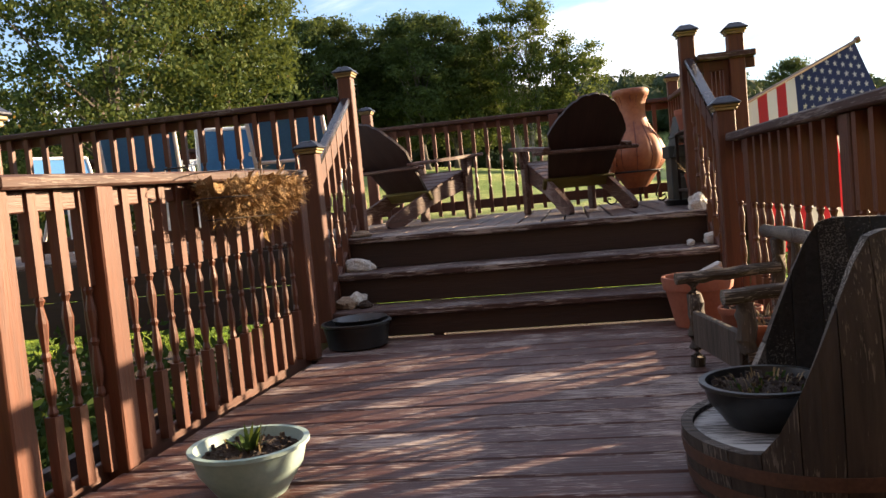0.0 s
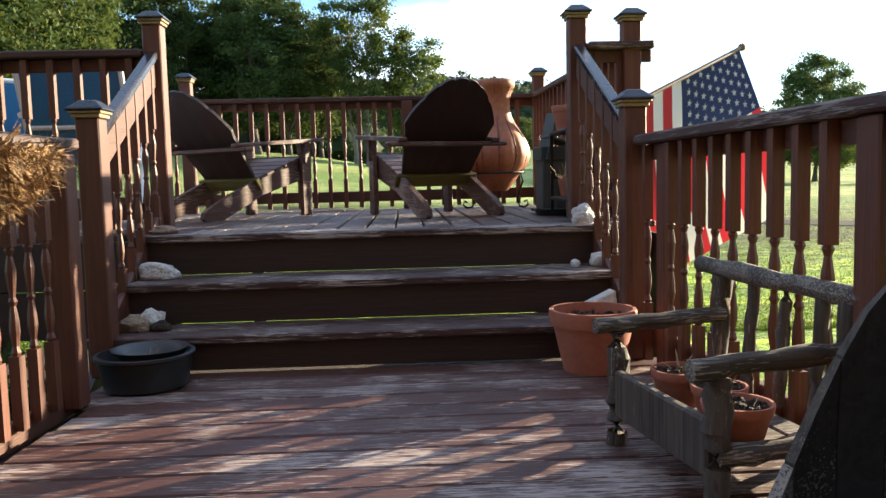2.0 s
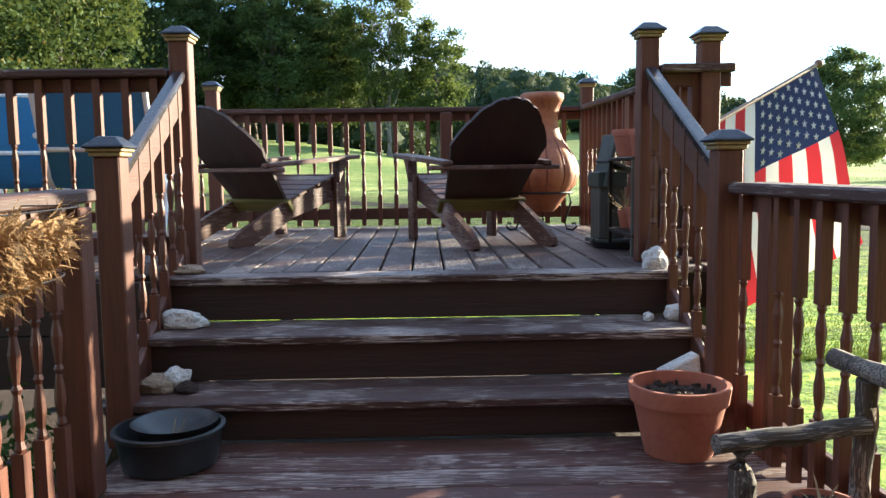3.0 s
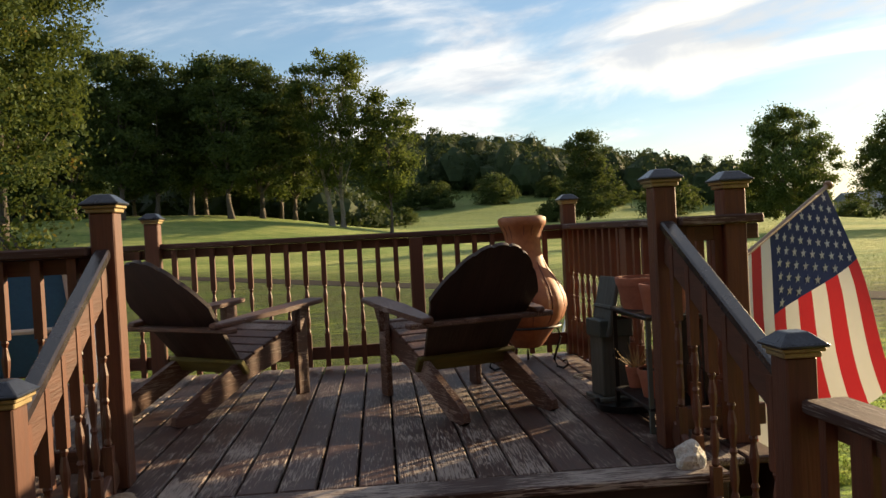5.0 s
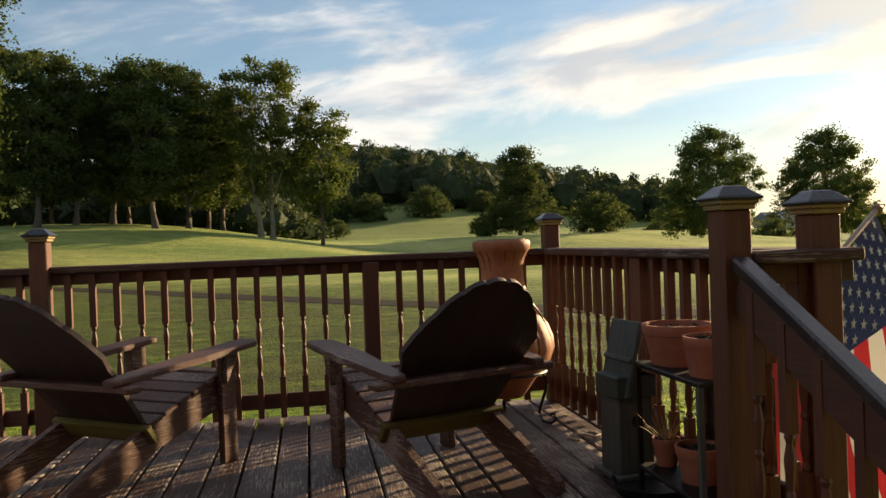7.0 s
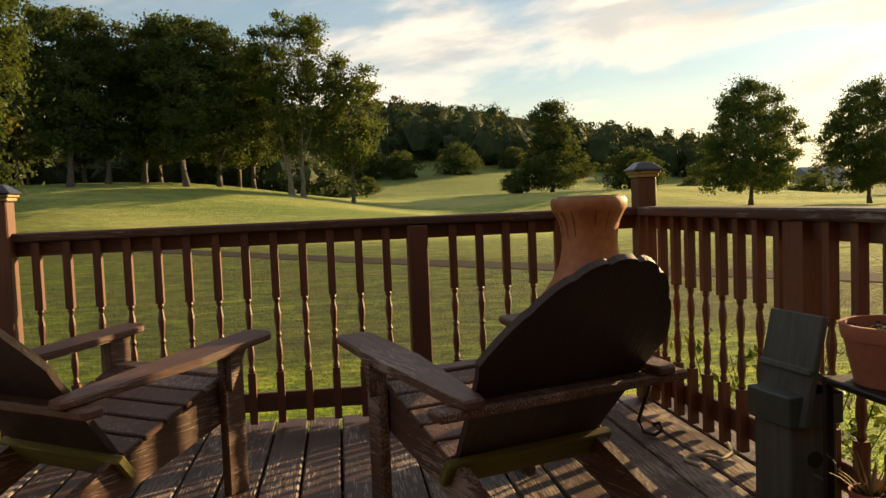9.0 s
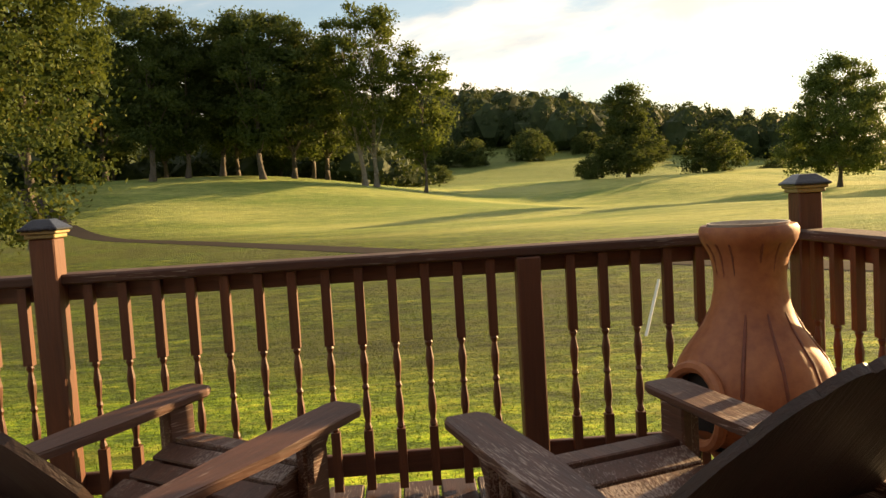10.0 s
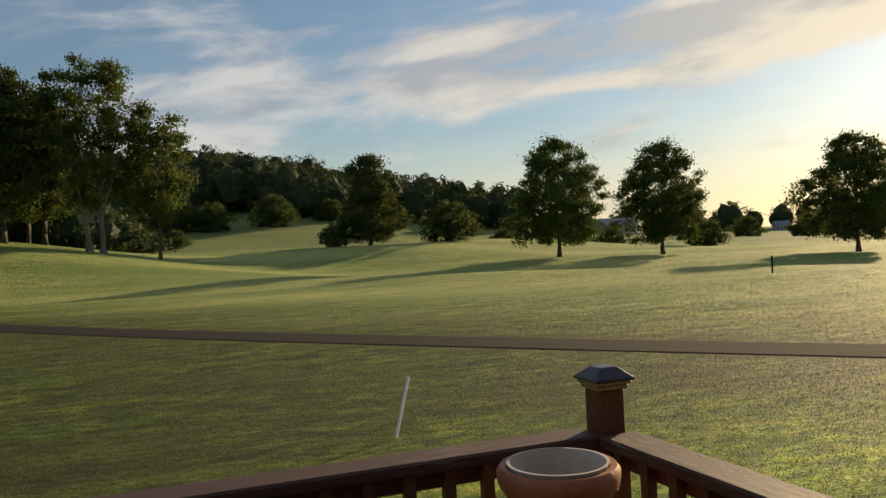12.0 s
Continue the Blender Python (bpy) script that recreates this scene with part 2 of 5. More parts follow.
for cloth_mat, shine in ((FLAG_R, (0.55, 0.03, 0.04)), (FLAG_W, (0.75, 0.72, 0.66)), (FLAG_B, (0.02, 0.03, 0.09))):
    ct = cloth_mat.node_tree
    out = [n for n in ct.nodes if n.bl_idname == "ShaderNodeOutputMaterial"][0]
    thin = node(ct, "ShaderNodeBsdfTranslucent")
    thin.inputs[0].default_value = (*shine, 1)
    both = node(ct, "ShaderNodeMixShader", inputs={0: 0.4})
    ct.links.new(out.inputs[0].links[0].from_socket, both.inputs[1])
    ct.links.new(thin.outputs[0], both.inputs[2])
    ct.links.new(both.outputs[0], out.inputs[0])
POLEWOOD = plain("varnished_pole", (0.13, 0.07, 0.035), (0.22, 0.125, 0.06), 14, 0.45)
ASPHALT = plain("cart_path_asphalt", (0.024, 0.021, 0.020), (0.048, 0.042, 0.039), 3, 1.0, spec=0.05)
HOUSEWALL = plain("grey_siding", (0.26, 0.27, 0.29), (0.34, 0.35, 0.37), 2, 0.8)
HOUSEROOF = plain("blue_grey_shingles", (0.12, 0.15, 0.20), (0.20, 0.23, 0.28), 2, 0.8)


def leafy(name, stops, trans=0.35):
    m, t, b = material(name)
    geo = node(t, "ShaderNodeNewGeometry")
    oi = node(t, "ShaderNodeObjectInfo")
    tc = node(t, "ShaderNodeTexCoord")
    big = noise_of(t, tc.outputs["Object"], 0.55, 3.0)
    f = mathn(t, "MULTIPLY_ADD", geo.outputs["Random Per Island"], 0.36, mathn(t, "MULTIPLY_ADD", big, 1.3, -0.33))
    col = ramp(t, f, stops)
    hs = node(t, "ShaderNodeHueSaturation")
    t.links.new(mathn(t, "MULTIPLY_ADD", oi.outputs["Random"], 0.35, 0.8), hs.inputs["Value"])
    t.links.new(col, hs.inputs["Color"])
    t.links.new(hs.outputs[0], b.inputs["Base Color"])
    b.inputs["Roughness"].default_value = 0.7
    b.inputs["Specular IOR Level"].default_value = 0.08
    tr = node(t, "ShaderNodeBsdfTranslucent")
    t.links.new(mixc(t, 0.5, hs.outputs[0], (0.13, 0.155, 0.025)), tr.inputs[0])
    mx = node(t, "ShaderNodeMixShader", inputs={0: trans})
    t.links.new(b.outputs[0], mx.inputs[1])
    t.links.new(tr.outputs[0], mx.inputs[2])
    t.links.new(mx.outputs[0], [n for n in t.nodes if n.bl_idname == "ShaderNodeOutputMaterial"][0].inputs[0])
    return m


LEAF = leafy("oak_leaves", [(0.15, (0.032, 0.054, 0.016)), (0.5, (0.062, 0.094, 0.028)), (0.85, (0.110, 0.138, 0.040))])
LEAF_MID = leafy("woodland_leaves", [(0.15, (0.030, 0.050, 0.018)), (0.5, (0.062, 0.092, 0.031)), (0.85, (0.090, 0.114, 0.040))])
LEAF_LIGHT = leafy("light_leaves", [(0.15, (0.024, 0.045, 0.012)), (0.5, (0.060, 0.092, 0.026)), (0.85, (0.125, 0.150, 0.042))], 0.45)
LEAF_FAR = leafy("far_leaves", [(0.15, (0.022, 0.036, 0.018)), (0.5, (0.034, 0.051, 0.024)), (0.85, (0.050, 0.066, 0.030))], 0.2)
LEAF_DARK = leafy("dark_leaves", [(0.15, (0.026, 0.044, 0.018)), (0.5, (0.048, 0.074, 0.027)), (0.85, (0.072, 0.096, 0.035))])
LEAF_GOLD = leafy("turning_leaves", [(0.2, (0.026, 0.046, 0.014)), (0.58, (0.054, 0.078, 0.022)), (0.78, (0.088, 0.092, 0.024)), (0.92, (0.24, 0.14, 0.028))], 0.24)
BARK = plain("bark", (0.040, 0.033, 0.027), (0.105, 0.088, 0.072), 3, 0.9, relief=0.8, depth=0.05)
BARK_PALE = plain("pale_bark", (0.11, 0.096, 0.078), (0.25, 0.22, 0.185), 3, 0.9, relief=0.8, depth=0.05)


def grass_material(name, blades=False):
    m, t, b = material(name)
    tc = node(t, "ShaderNodeTexCoord")
    v = tc.outputs["Object"]
    mp = node(t, "ShaderNodeMapping")
    mp.inputs["Scale"].default_value = (0.25, 1.0, 1.0)
    mp.inputs["Rotation"].default_value = (0, 0, radians(12))
    t.links.new(v, mp.inputs[0])
    big = noise_of(t, mp.outputs[0], 0.09, 4.0, 0.6)
    patch = noise_of(t, v, 0.16, 4.0, 0.6, 0.5)
    mid = noise_of(t, mp.outputs[0], 1.6, 5.0, 0.65)
    wide = node(t, "ShaderNodeMapping")
    wide.inputs["Scale"].default_value = (0.5, 1.0, 1.0)
    t.links.new(v, wide.inputs[0])
    tuft = noise_of(t, wide.outputs[0], 5.5, 4.0, 0.7)
    fine = noise_of(t, v, 16.0, 5.0, 0.75)
    tiny = noise_of(t, v, 48.0, 3.0, 0.7)
    f = mathn(t, "ADD", mathn(t, "MULTIPLY_ADD", mid, 0.24, mathn(t, "MULTIPLY", tiny, 0.20)), mathn(t, "MULTIPLY_ADD", tuft, 0.30, mathn(t, "MULTIPLY", fine, 0.26)))
    # steep ramp puts the light and shade of sun-raked tufts into the colour
    col = ramp(t, f, [(0.445, (0.008, 0.020, 0.002)), (0.488, (0.026, 0.058, 0.004)), (0.527, (0.066, 0.108, 0.009)), (0.575, (0.18, 0.175, 0.032))])
    # thin brownish and deep green stretches
    col = mixc(t, ramp(t, patch, [(0.46, (0, 0, 0)), (0.56, (0.8, 0.8, 0.8))]), col, mixc(t, ramp(t, fine, [(0.4, (0, 0, 0)), (0.6, (1, 1, 1))]), (0.017, 0.034, 0.005), (0.080, 0.086, 0.018)))
    # a lush strip grows round the deck, its sunlit brightness put into the colour
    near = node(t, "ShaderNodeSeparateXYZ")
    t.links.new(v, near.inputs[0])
    lush_sunlit = ramp(t, mathn(t, "DIVIDE", mathn(t, "MULTIPLY_ADD", patch, 7.0, near.outputs[1]), 20.0), [(0.48, (1, 1, 1)), (0.78, (0, 0, 0))])
    col = mixc(t, mathn(t, "MULTIPLY", lush_sunlit, 0.85), col, ramp(t, f, [(0.44, (0.070, 0.150, 0.008)), (0.50, (0.27, 0.44, 0.022)), (0.56, (0.55, 0.58, 0.08))]))
    # the close-mown fairway beyond the path is paler with dew
    sp = node(t, "ShaderNodeSeparateXYZ")
    t.links.new(v, sp.inputs[0])
    beyond = mathn(t, "ADD", mathn(t, "MULTIPLY_ADD", sp.outputs[0], 1.18, -29.5), mathn(t, "MULTIPLY_ADD", big, 16.0, sp.outputs[1]))
    fair = ramp(t, mathn(t, "DIVIDE", beyond, 100.0), [(0.10, (0, 0, 0)), (0.30, (1, 1, 1))])
    col = mixc(t, mathn(t, "MULTIPLY", fair, 0.75), col, mixc(t, ramp(t, mathn(t, "MULTIPLY_ADD", mid, 0.35, mathn(t, "MULTIPLY", big, 0.65)), [(0.42, (0, 0, 0)), (0.58, (1, 1, 1))]), (0.18, 0.27, 0.070), (0.44, 0.46, 0.16)))
    slope = ramp(t, mathn(t, "DIVIDE", mathn(t, "MULTIPLY_ADD", big, 30.0, sp.outputs[1]), 300.0), [(0.44, (0, 0, 0)), (0.52, (1, 1, 1))])
    col = mixc(t, mathn(t, "MULTIPLY", slope, 0.72), col, (0.085, 0.125, 0.036))
    blotch = noise_of(t, wide.outputs[0], 2.4, 7.0, 0.78)
    col = mixc(t, mathn(t, "MULTIPLY_ADD", fair, -0.75, 1.0), col, ramp(t, blotch, [(0.35, (0.26, 0.29, 0.25)), (0.50, (0.90, 0.94, 0.86)), (0.62, (1.8, 1.75, 1.35))]), "MULTIPLY")
    t.links.new(col, b.inputs["Base Color"])
    b.inputs["Roughness"].default_value = 0.8
    b.inputs["Specular IOR Level"].default_value = 0.15
    b.inputs["Sheen Weight"].default_value = 0.08
    b.inputs["Sheen Roughness"].default_value = 0.5
    b.inputs["Sheen Tint"].default_value = (0.75, 0.85, 0.45, 1)
    bump(t, b, mathn(t, "MULTIPLY_ADD", tuft, 0.7, mathn(t, "MULTIPLY_ADD", fine, 0.6, mid)), 1.0, 0.17)
    return m


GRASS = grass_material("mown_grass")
BLADE = leafy("grass_blades", [(0.2, (0.026, 0.056, 0.006)), (0.6, (0.080, 0.126, 0.012)), (0.9, (0.19, 0.19, 0.038))], 0.45)
WEED = leafy("weeds", [(0.2, (0.020, 0.046, 0.012)), (0.8, (0.058, 0.098, 0.024))], 0.3)


# ---------------------------------------------------------------- mesh tools
def add_box(bm, centre, size, rot=None, taper=None):
    made = bmesh.ops.create_cube(bm, size=1.0)["verts"]
    for v in made:
        v.co = Vector((v.co.x * size[0], v.co.y * size[1], v.co.z * size[2]))
        if taper and v.co.z > 0:
            v.co.x *= taper
            v.co.y *= taper
    m = Matrix.Translation(centre) @ (rot.to_4x4() if rot is not None else Matrix.Identity(4))
    bmesh.ops.transform(bm, matrix=m, verts=made)
    return made


def add_lathe(bm, profile, seg=24, centre=(0, 0, 0), close=True, wobble=None):
    """A turned form: profile is (radius, height) from the bottom up."""
    rings = []
    for r, z in profile:
        ring = []
        for i in range(seg):
            a = 2 * math.pi * i / seg
            k = r if wobble is None else r * wobble(a, z)
            ring.append(bm.verts.new((centre[0] + k * math.cos(a), centre[1] + k * math.sin(a), centre[2] + z)))
        rings.append(ring)
    for lo, hi in zip(rings, rings[1:]):
        for i in range(seg):
            j = (i + 1) % seg
            bm.faces.new((lo[i], lo[j], hi[j], hi[i]))
    if close:
        bm.faces.new(rings[0][::-1])
        bm.faces.new(rings[-1])
    return rings


def add_tube(bm, points, radius, seg=8, radii=None):
    pts = [Vector(p) for p in points]
    rings = []
    for i, p in enumerate(pts):
        d = (pts[min(i + 1, len(pts) - 1)] - pts[max(i - 1, 0)]).normalized()
        side = d.cross(Vector((0, 0, 1)))
        side = side.normalized() if side.length > 1e-3 else Vector((1, 0, 0))
        other = side.cross(d)
        r = radii[i] if radii else radius
        rings.append([bm.verts.new(p + r * (math.cos(2 * math.pi * k / seg) * side + math.sin(2 * math.pi * k / seg) * other)) for k in range(seg)])
    for lo, hi in zip(rings, rings[1:]):
        for k in range(seg):
            bm.faces.new((lo[k], lo[(k + 1) % seg], hi[(k + 1) % seg], hi[k]))
    bm.faces.new(rings[0][::-1])
    bm.faces.new(rings[-1])


def bevelled(bm, width, segments=1):
    bmesh.ops.bevel(bm, geom=list(bm.edges), offset=width, segments=segments, affect="EDGES", clamp_overlap=True)
    return bm


def mesh_from(name, bm, mat, smooth=False):
    bmesh.ops.recalc_face_normals(bm, faces=list(bm.faces))
    me = bpy.data.meshes.new(name)
    bm.to_mesh(me)
    bm.free()
    me.materials.append(mat)
    if smooth:
        me.polygons.foreach_set("use_smooth", [True] * len(me.polygons))
        me.set_sharp_from_angle(angle=radians(40))
    return me


def thing(name, label, category, at=(0, 0, 0), turn=0.0, group="", kind=""):
    ob = new(name)
    ob.empty_display_size = 0.1
    ob.matrix_world = pose(*at, 0, 0, turn)
    return tagged(ob, label, category, group, kind)


def part(name, bm, mat, parent, label="", smooth=False, at=None):
    ob = new(name, mesh_from(name, bm, mat, smooth))
    ob.parent = parent
    if at is not None:
        ob.matrix_local = at
    if label:
        ob["label"] = label
    return ob


def piece(name, me, parent, at):
    ob = new(name, me)
    ob.parent = parent
    ob.matrix_local = at
    return ob


def boxed(centre, size, bev=0.004, rot=None):
    bm = bmesh.new()
    add_box(bm, centre, size, rot)
    return bevelled(bm, bev) if bev else bm


rng = random.Random(7)


# ---------------------------------------------------------------- ground and distance
def smooth(a, b, v):
    u = np.clip((v - a) / (b - a), 0, 1)
    return u * u * (3 - 2 * u)


def ground_z(x, y):
    x, y = np.asarray(x, float), np.asarray(y, float)
    d = np.hypot(x, y)
    knoll = 6.2 * np.exp(-(((x + 30) / 36) ** 2 + ((y - 95) / np.where(y < 95, 19, 26)) ** 2))
    hill = 25 * smooth(135, 330, y) * (0.10 + 0.90 * (1 - smooth(20, 190, x)))
    side = 7 * smooth(60, 260, -x)
    roll = smooth(25, 80, d) * (0.55 * np.sin(x * 0.055 + 1.0) * np.sin(y * 0.047) + 0.28 * np.sin(x * 0.13 + y * 0.09))
    mounds = 1.2 * np.exp(-(((x - 66) / 22) ** 2 + ((y - 118) / 6) ** 2)) + 1.0 * np.exp(-(((x - 34) / 14) ** 2 + ((y - 108) / 6) ** 2))
    rise = 3.2 * smooth(92, 124, y) * (1 - smooth(46, 78, x))
    return -0.62 - 0.7 * smooth(50, 95, d) + knoll + hill + side + roll + mounds + rise


def sheet(name, xs, ys, lift=0.0):
    gx, gy = np.meshgrid(xs, ys)
    v = np.stack([gx, gy, ground_z(gx, gy) + lift], -1).reshape(-1, 3)
    n, k = len(xs), len(ys)
    i = (np.arange(k - 1)[:, None] * n + np.arange(n - 1)[None, :]).reshape(-1)
    f = np.stack([i, i + 1, i + 1 + n, i + n], -1)
    me = bpy.data.meshes.new(name)
    me.from_pydata(v.tolist(), [], f.tolist())
    me.polygons.foreach_set("use_smooth", [True] * len(me.polygons))
    return me


axis = np.sinh(np.linspace(-6.2, 6.2, 201)) * 9.0
me = sheet("ground", axis, axis + 6)
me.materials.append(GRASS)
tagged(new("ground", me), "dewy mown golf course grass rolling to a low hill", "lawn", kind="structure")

# the cart path curves past the deck
bm = bmesh.new()
prev = None
for i in range(90):
    u = i / 89
    x = 34 - 92 * u
    y = 13.2 + 1.18 * (13.8 - x) + 0.003 * (13.8 - x) ** 2
    nx, ny = 0.77, 0.64
    ring = []
    for w in (-1.05, -0.9, 0.9, 1.05):
        px, py = x + nx * w, y + ny * w
        ring.append(bm.verts.new((px, py, float(ground_z(px, py)) + (0.02 if abs(w) < 1 else -0.02))))
    if prev:
        for k in range(3):
            bm.faces.new((prev[k], prev[k + 1], ring[k + 1], ring[k]))
    prev = ring
tagged(new("path", mesh_from("path", bm, ASPHALT, False)), "narrow grey asphalt cart path across the grass", "path", kind="structure")


def quads(name, centres, sizes, mat, seed, aspect=0.62, upright=0.0):
    """Many small leaves, each a quad of its own."""
    r = np.random.default_rng(seed)
    n = len(centres)
    a = r.normal(size=(n, 3))
    a[:, 2] += upright * 3
    a /= np.linalg.norm(a, axis=1, keepdims=True)
    b = np.cross(a, r.normal(size=(n, 3)))
    b /= np.linalg.norm(b, axis=1, keepdims=True)
    a, b = a * sizes[:, None] * 0.5, b * sizes[:, None] * 0.5 * aspect
    v = np.stack([centres - a, centres + b, centres + a, centres - b], 1).reshape(-1, 3)
    me = bpy.data.meshes.new(name)
    me.from_pydata(v.tolist(), [], np.arange(n * 4).reshape(-1, 4).tolist())
    me.materials.append(mat)
    return me


def crown_points(height, bottom, radius, shape, clumps, leaves, spread, seed):
    r = np.random.default_rng(seed)
    pts = []
    ph = r.uniform(0, 6.28, 4)
    while len(pts) < clumps:
        h = r.uniform(0, 1)
        if shape == "cone":
            env = 0.28 + 0.80 * (1 - h) ** 0.75 if h > 0.12 else 0.6 + 3.2 * h
        elif shape == "egg":
            env = (0.72 + 0.9 * h if h < 0.30 else 0.99 * (1 - ((h - 0.30) / 0.78) ** 2)) * (1.0 if h < 0.93 else 0.8)
        elif shape == "round":
            env = math.sqrt(max(0.02, 1 - ((h - 0.42) / 0.60) ** 2))
        else:
            env = math.sqrt(max(0.03, 1 - ((h - 0.55) / 0.56) ** 2)) * (0.82 + 0.25 * h)
        a = r.uniform(0, 6.283)
        lump = 1 + 0.20 * math.sin(3 * a + ph[0] + 5 * h) + 0.14 * math.sin(5 * a + ph[1] - 8 * h)
        rr = r.uniform(0, 1) ** 0.38
        if r.uniform() > env:
            continue
        pts.append((math.cos(a) * rr * env * lump * radius, math.sin(a) * rr * env * lump * radius, bottom + h * (height - bottom)))
    pts = np.array(pts)
    s = spread * r.uniform(0.6, 1.35, size=(len(pts), 1, 1))
    off = r.normal(size=(len(pts), leaves, 3)) * s
    off[..., 2] *= 0.62
    return (pts[:, None, :] + off).reshape(-1, 3), pts


def tree(name, label, category, height, bottom, radius, shape="oak", clumps=110, leaves=90, leaf=0.34, spread=0.6, seed=1,
         mat=None, bark=None, trunk=0.3, group="", stems=1):
    """A tree on the ground at the origin: tapered trunk, limbs, and a crown of small leaves in uneven clumps."""
    r = random.Random(seed)
    ob = thing(name, label, category, group=group)
    cloud_pts, centres = crown_points(height, bottom, radius, shape, clumps, leaves, spread, seed)
    for k in range(stems):
        bm = bmesh.new()
        lean = (r.uniform(-0.05, 0.05) + (0.05 * (k * 2 - 1) if stems > 1 else 0), r.uniform(-0.04, 0.04))
        x0 = (k - (stems - 1) / 2) * 1.3
        line = [(x0 + lean[0] * z + 0.12 * math.sin(z * 0.7 + k), lean[1] * z + 0.1 * math.cos(z * 0.9), z) for z in np.linspace(-0.3, height * 0.86, 11)]
        add_tube(bm, line, 0, 9, [trunk * (1.5 if i == 0 else 1.0) * (1 - 0.088 * i) for i in range(11)])
        for c in r.sample(range(len(centres)), min(16, len(centres))):
            end = Vector(centres[c])
            start = Vector(line[max(2, min(9, int(end.z / height * 9) - 1))])
            mid = start.lerp(end, 0.5) + Vector((0, 0, 0.06 * height * r.uniform(-0.4, 0.6)))
            add_tube(bm, [start, mid, end], 0, 5, [trunk * 0.34, trunk * 0.2, trunk * 0.06])
        part("trunk", bm, bark or BARK, ob, smooth=True)
    me = quads("crown", cloud_pts, np.random.default_rng(seed + 5).uniform(0.6, 1.4, len(cloud_pts)) * leaf, mat or LEAF, seed + 9)
    cr = new("crown", me)
    cr.parent = ob
    return ob


def plant(ob, az, dist, turn=0.0, scale=1.0, dz=0.0):
    """Set a tree on the ground, az degrees clockwise from +y."""
    x, y = dist * math.sin(radians(az)), dist * math.cos(radians(az))
    m = pose(x, y, float(ground_z(x, y)) + dz, 0, 0, turn)
    ob.matrix_basis = m @ Matrix.Diagonal((scale, scale, scale, 1))
    return ob


def replant(src, az, dist, turn, scale):
    x, y = dist * math.sin(radians(az)), dist * math.cos(radians(az))
    ob = copy_thing(src, pose(x, y, float(ground_z(x, y)), 0, 0, turn))
    ob.scale = (scale, scale, scale * rng.uniform(0.94, 1.06))
    return ob


BIG = "broad green shade tree with yellowing leaves beside the lawn"
plant(tree("tree", BIG, "tree", 21, 1.2, 8.6, "round", 400, 130, 0.27, 0.60, 11, LEAF_GOLD, trunk=0.42), -33, 46)
plant(tree("tree", "green shade tree with low hanging branches", "tree", 24, 6.2, 6.2, "oak", 330, 140, 0.28, 0.56, 12, LEAF, trunk=0.36), -25.0, 58)
W = "tall dark woodland tree with a bare lower trunk"
woods = [tree("tree", W, "tree", 18.6, 3.6, 4.7, ("oak", "round", "oak")[k], 190, 150, 0.34, 0.55, 20 + k, (LEAF_DARK, LEAF_MID, LEAF_DARK)[k],
              trunk=0.34, group="woods on the knoll") for k in range(3)]
plant(woods[0], -17.6, 96)
plant(woods[1], -8.2, 101, 40)
plant(woods[2], -13.0, 104, 90)
for az, dist, turn, sc, k in ((-15.3, 99, 10, 0.90, 2), (-10.4, 97, 200, 1.04, 0), (-5.9, 106, 120, 0.93, 1), (-20.5, 104, 300, 0.98, 1),
                              (-6.9, 118, 20, 0.9, 0), (-12.0, 118, 250, 1.0, 1), (-16.6, 120, 170, 0.95, 0), (-23.5, 112, 60, 1.0, 2),
                              (-27.5, 118, 60, 1.0, 0), (-32, 112, 160, 1.05, 1), (-38, 118, 260, 1.0, 2), (-9.2, 128, 60, 0.95, 2), (-20, 126, 10, 1.05, 2)):
    replant(woods[k], az, dist, turn, sc)
plant(tree("tree", "tall pale-trunked tree with an airy light green crown", "tree", 21.2, 4.6, 5.2, "oak", 170, 160, 0.31, 0.58, 31, LEAF_LIGHT,
           BARK_PALE, 0.34, stems=2), -3.0, 99)
plant(tree("tree", "light green tree with a leaning side crown", "tree", 16.6, 3.6, 4.0, "oak", 110, 130, 0.34, 0.56, 33, LEAF_LIGHT, BARK, 0.22), 0.9, 101)
plant(tree("tree", "dark conical tree standing alone on the fairway", "tree", 13.6, 0.7, 4.7, "cone", 190, 150, 0.32, 0.52, 41, LEAF_DARK), 15.1, 126)
round_tree = tree("tree", "round-crowned green tree on a short clean trunk", "tree", 15.6, 2.0, 6.1, "egg", 330, 150, 0.29, 0.50, 51, LEAF,
                  trunk=0.3, group="row of round trees")
plant(round_tree, 28.3, 108)
replant(round_tree, 35.3, 106, 130, 0.88)
replant(round_tree, 47.2, 100, 240, 0.88)
replant(round_tree, 60, 140, 30, 1.0)
bush = tree("bush", "rounded dark green bush on the far fairway", "bush", 6.0, 0.0, 4.4, "round", 100, 100, 0.36, 0.5, 61, LEAF_DARK, trunk=0.15, group="fairway bushes")
plant(bush, 20.6, 130)
for az, dist, turn, sc in ((12.6, 124, 50, 0.55), (8.5, 196, 0, 1.12), (4.4, 190, 80, 1.0), (2.2, 192, 30, 1.08), (-0.6, 178, 220, 0.95),
                           (1.9, 152, 20, 0.55), (0.5, 148, 100, 0.5), (-0.5, 146, 200, 0.45), (12.4, 212, 10, 0.9), (16.9, 205, 40, 0.9), (24.6, 190, 60, 0.7),
                           (32.0, 160, 60, 0.8), (38.2, 150, 10, 0.8), (41, 230, 90, 0.9), (44.5, 240, 90, 0.9)):
    replant(bush, az, dist, turn, sc)

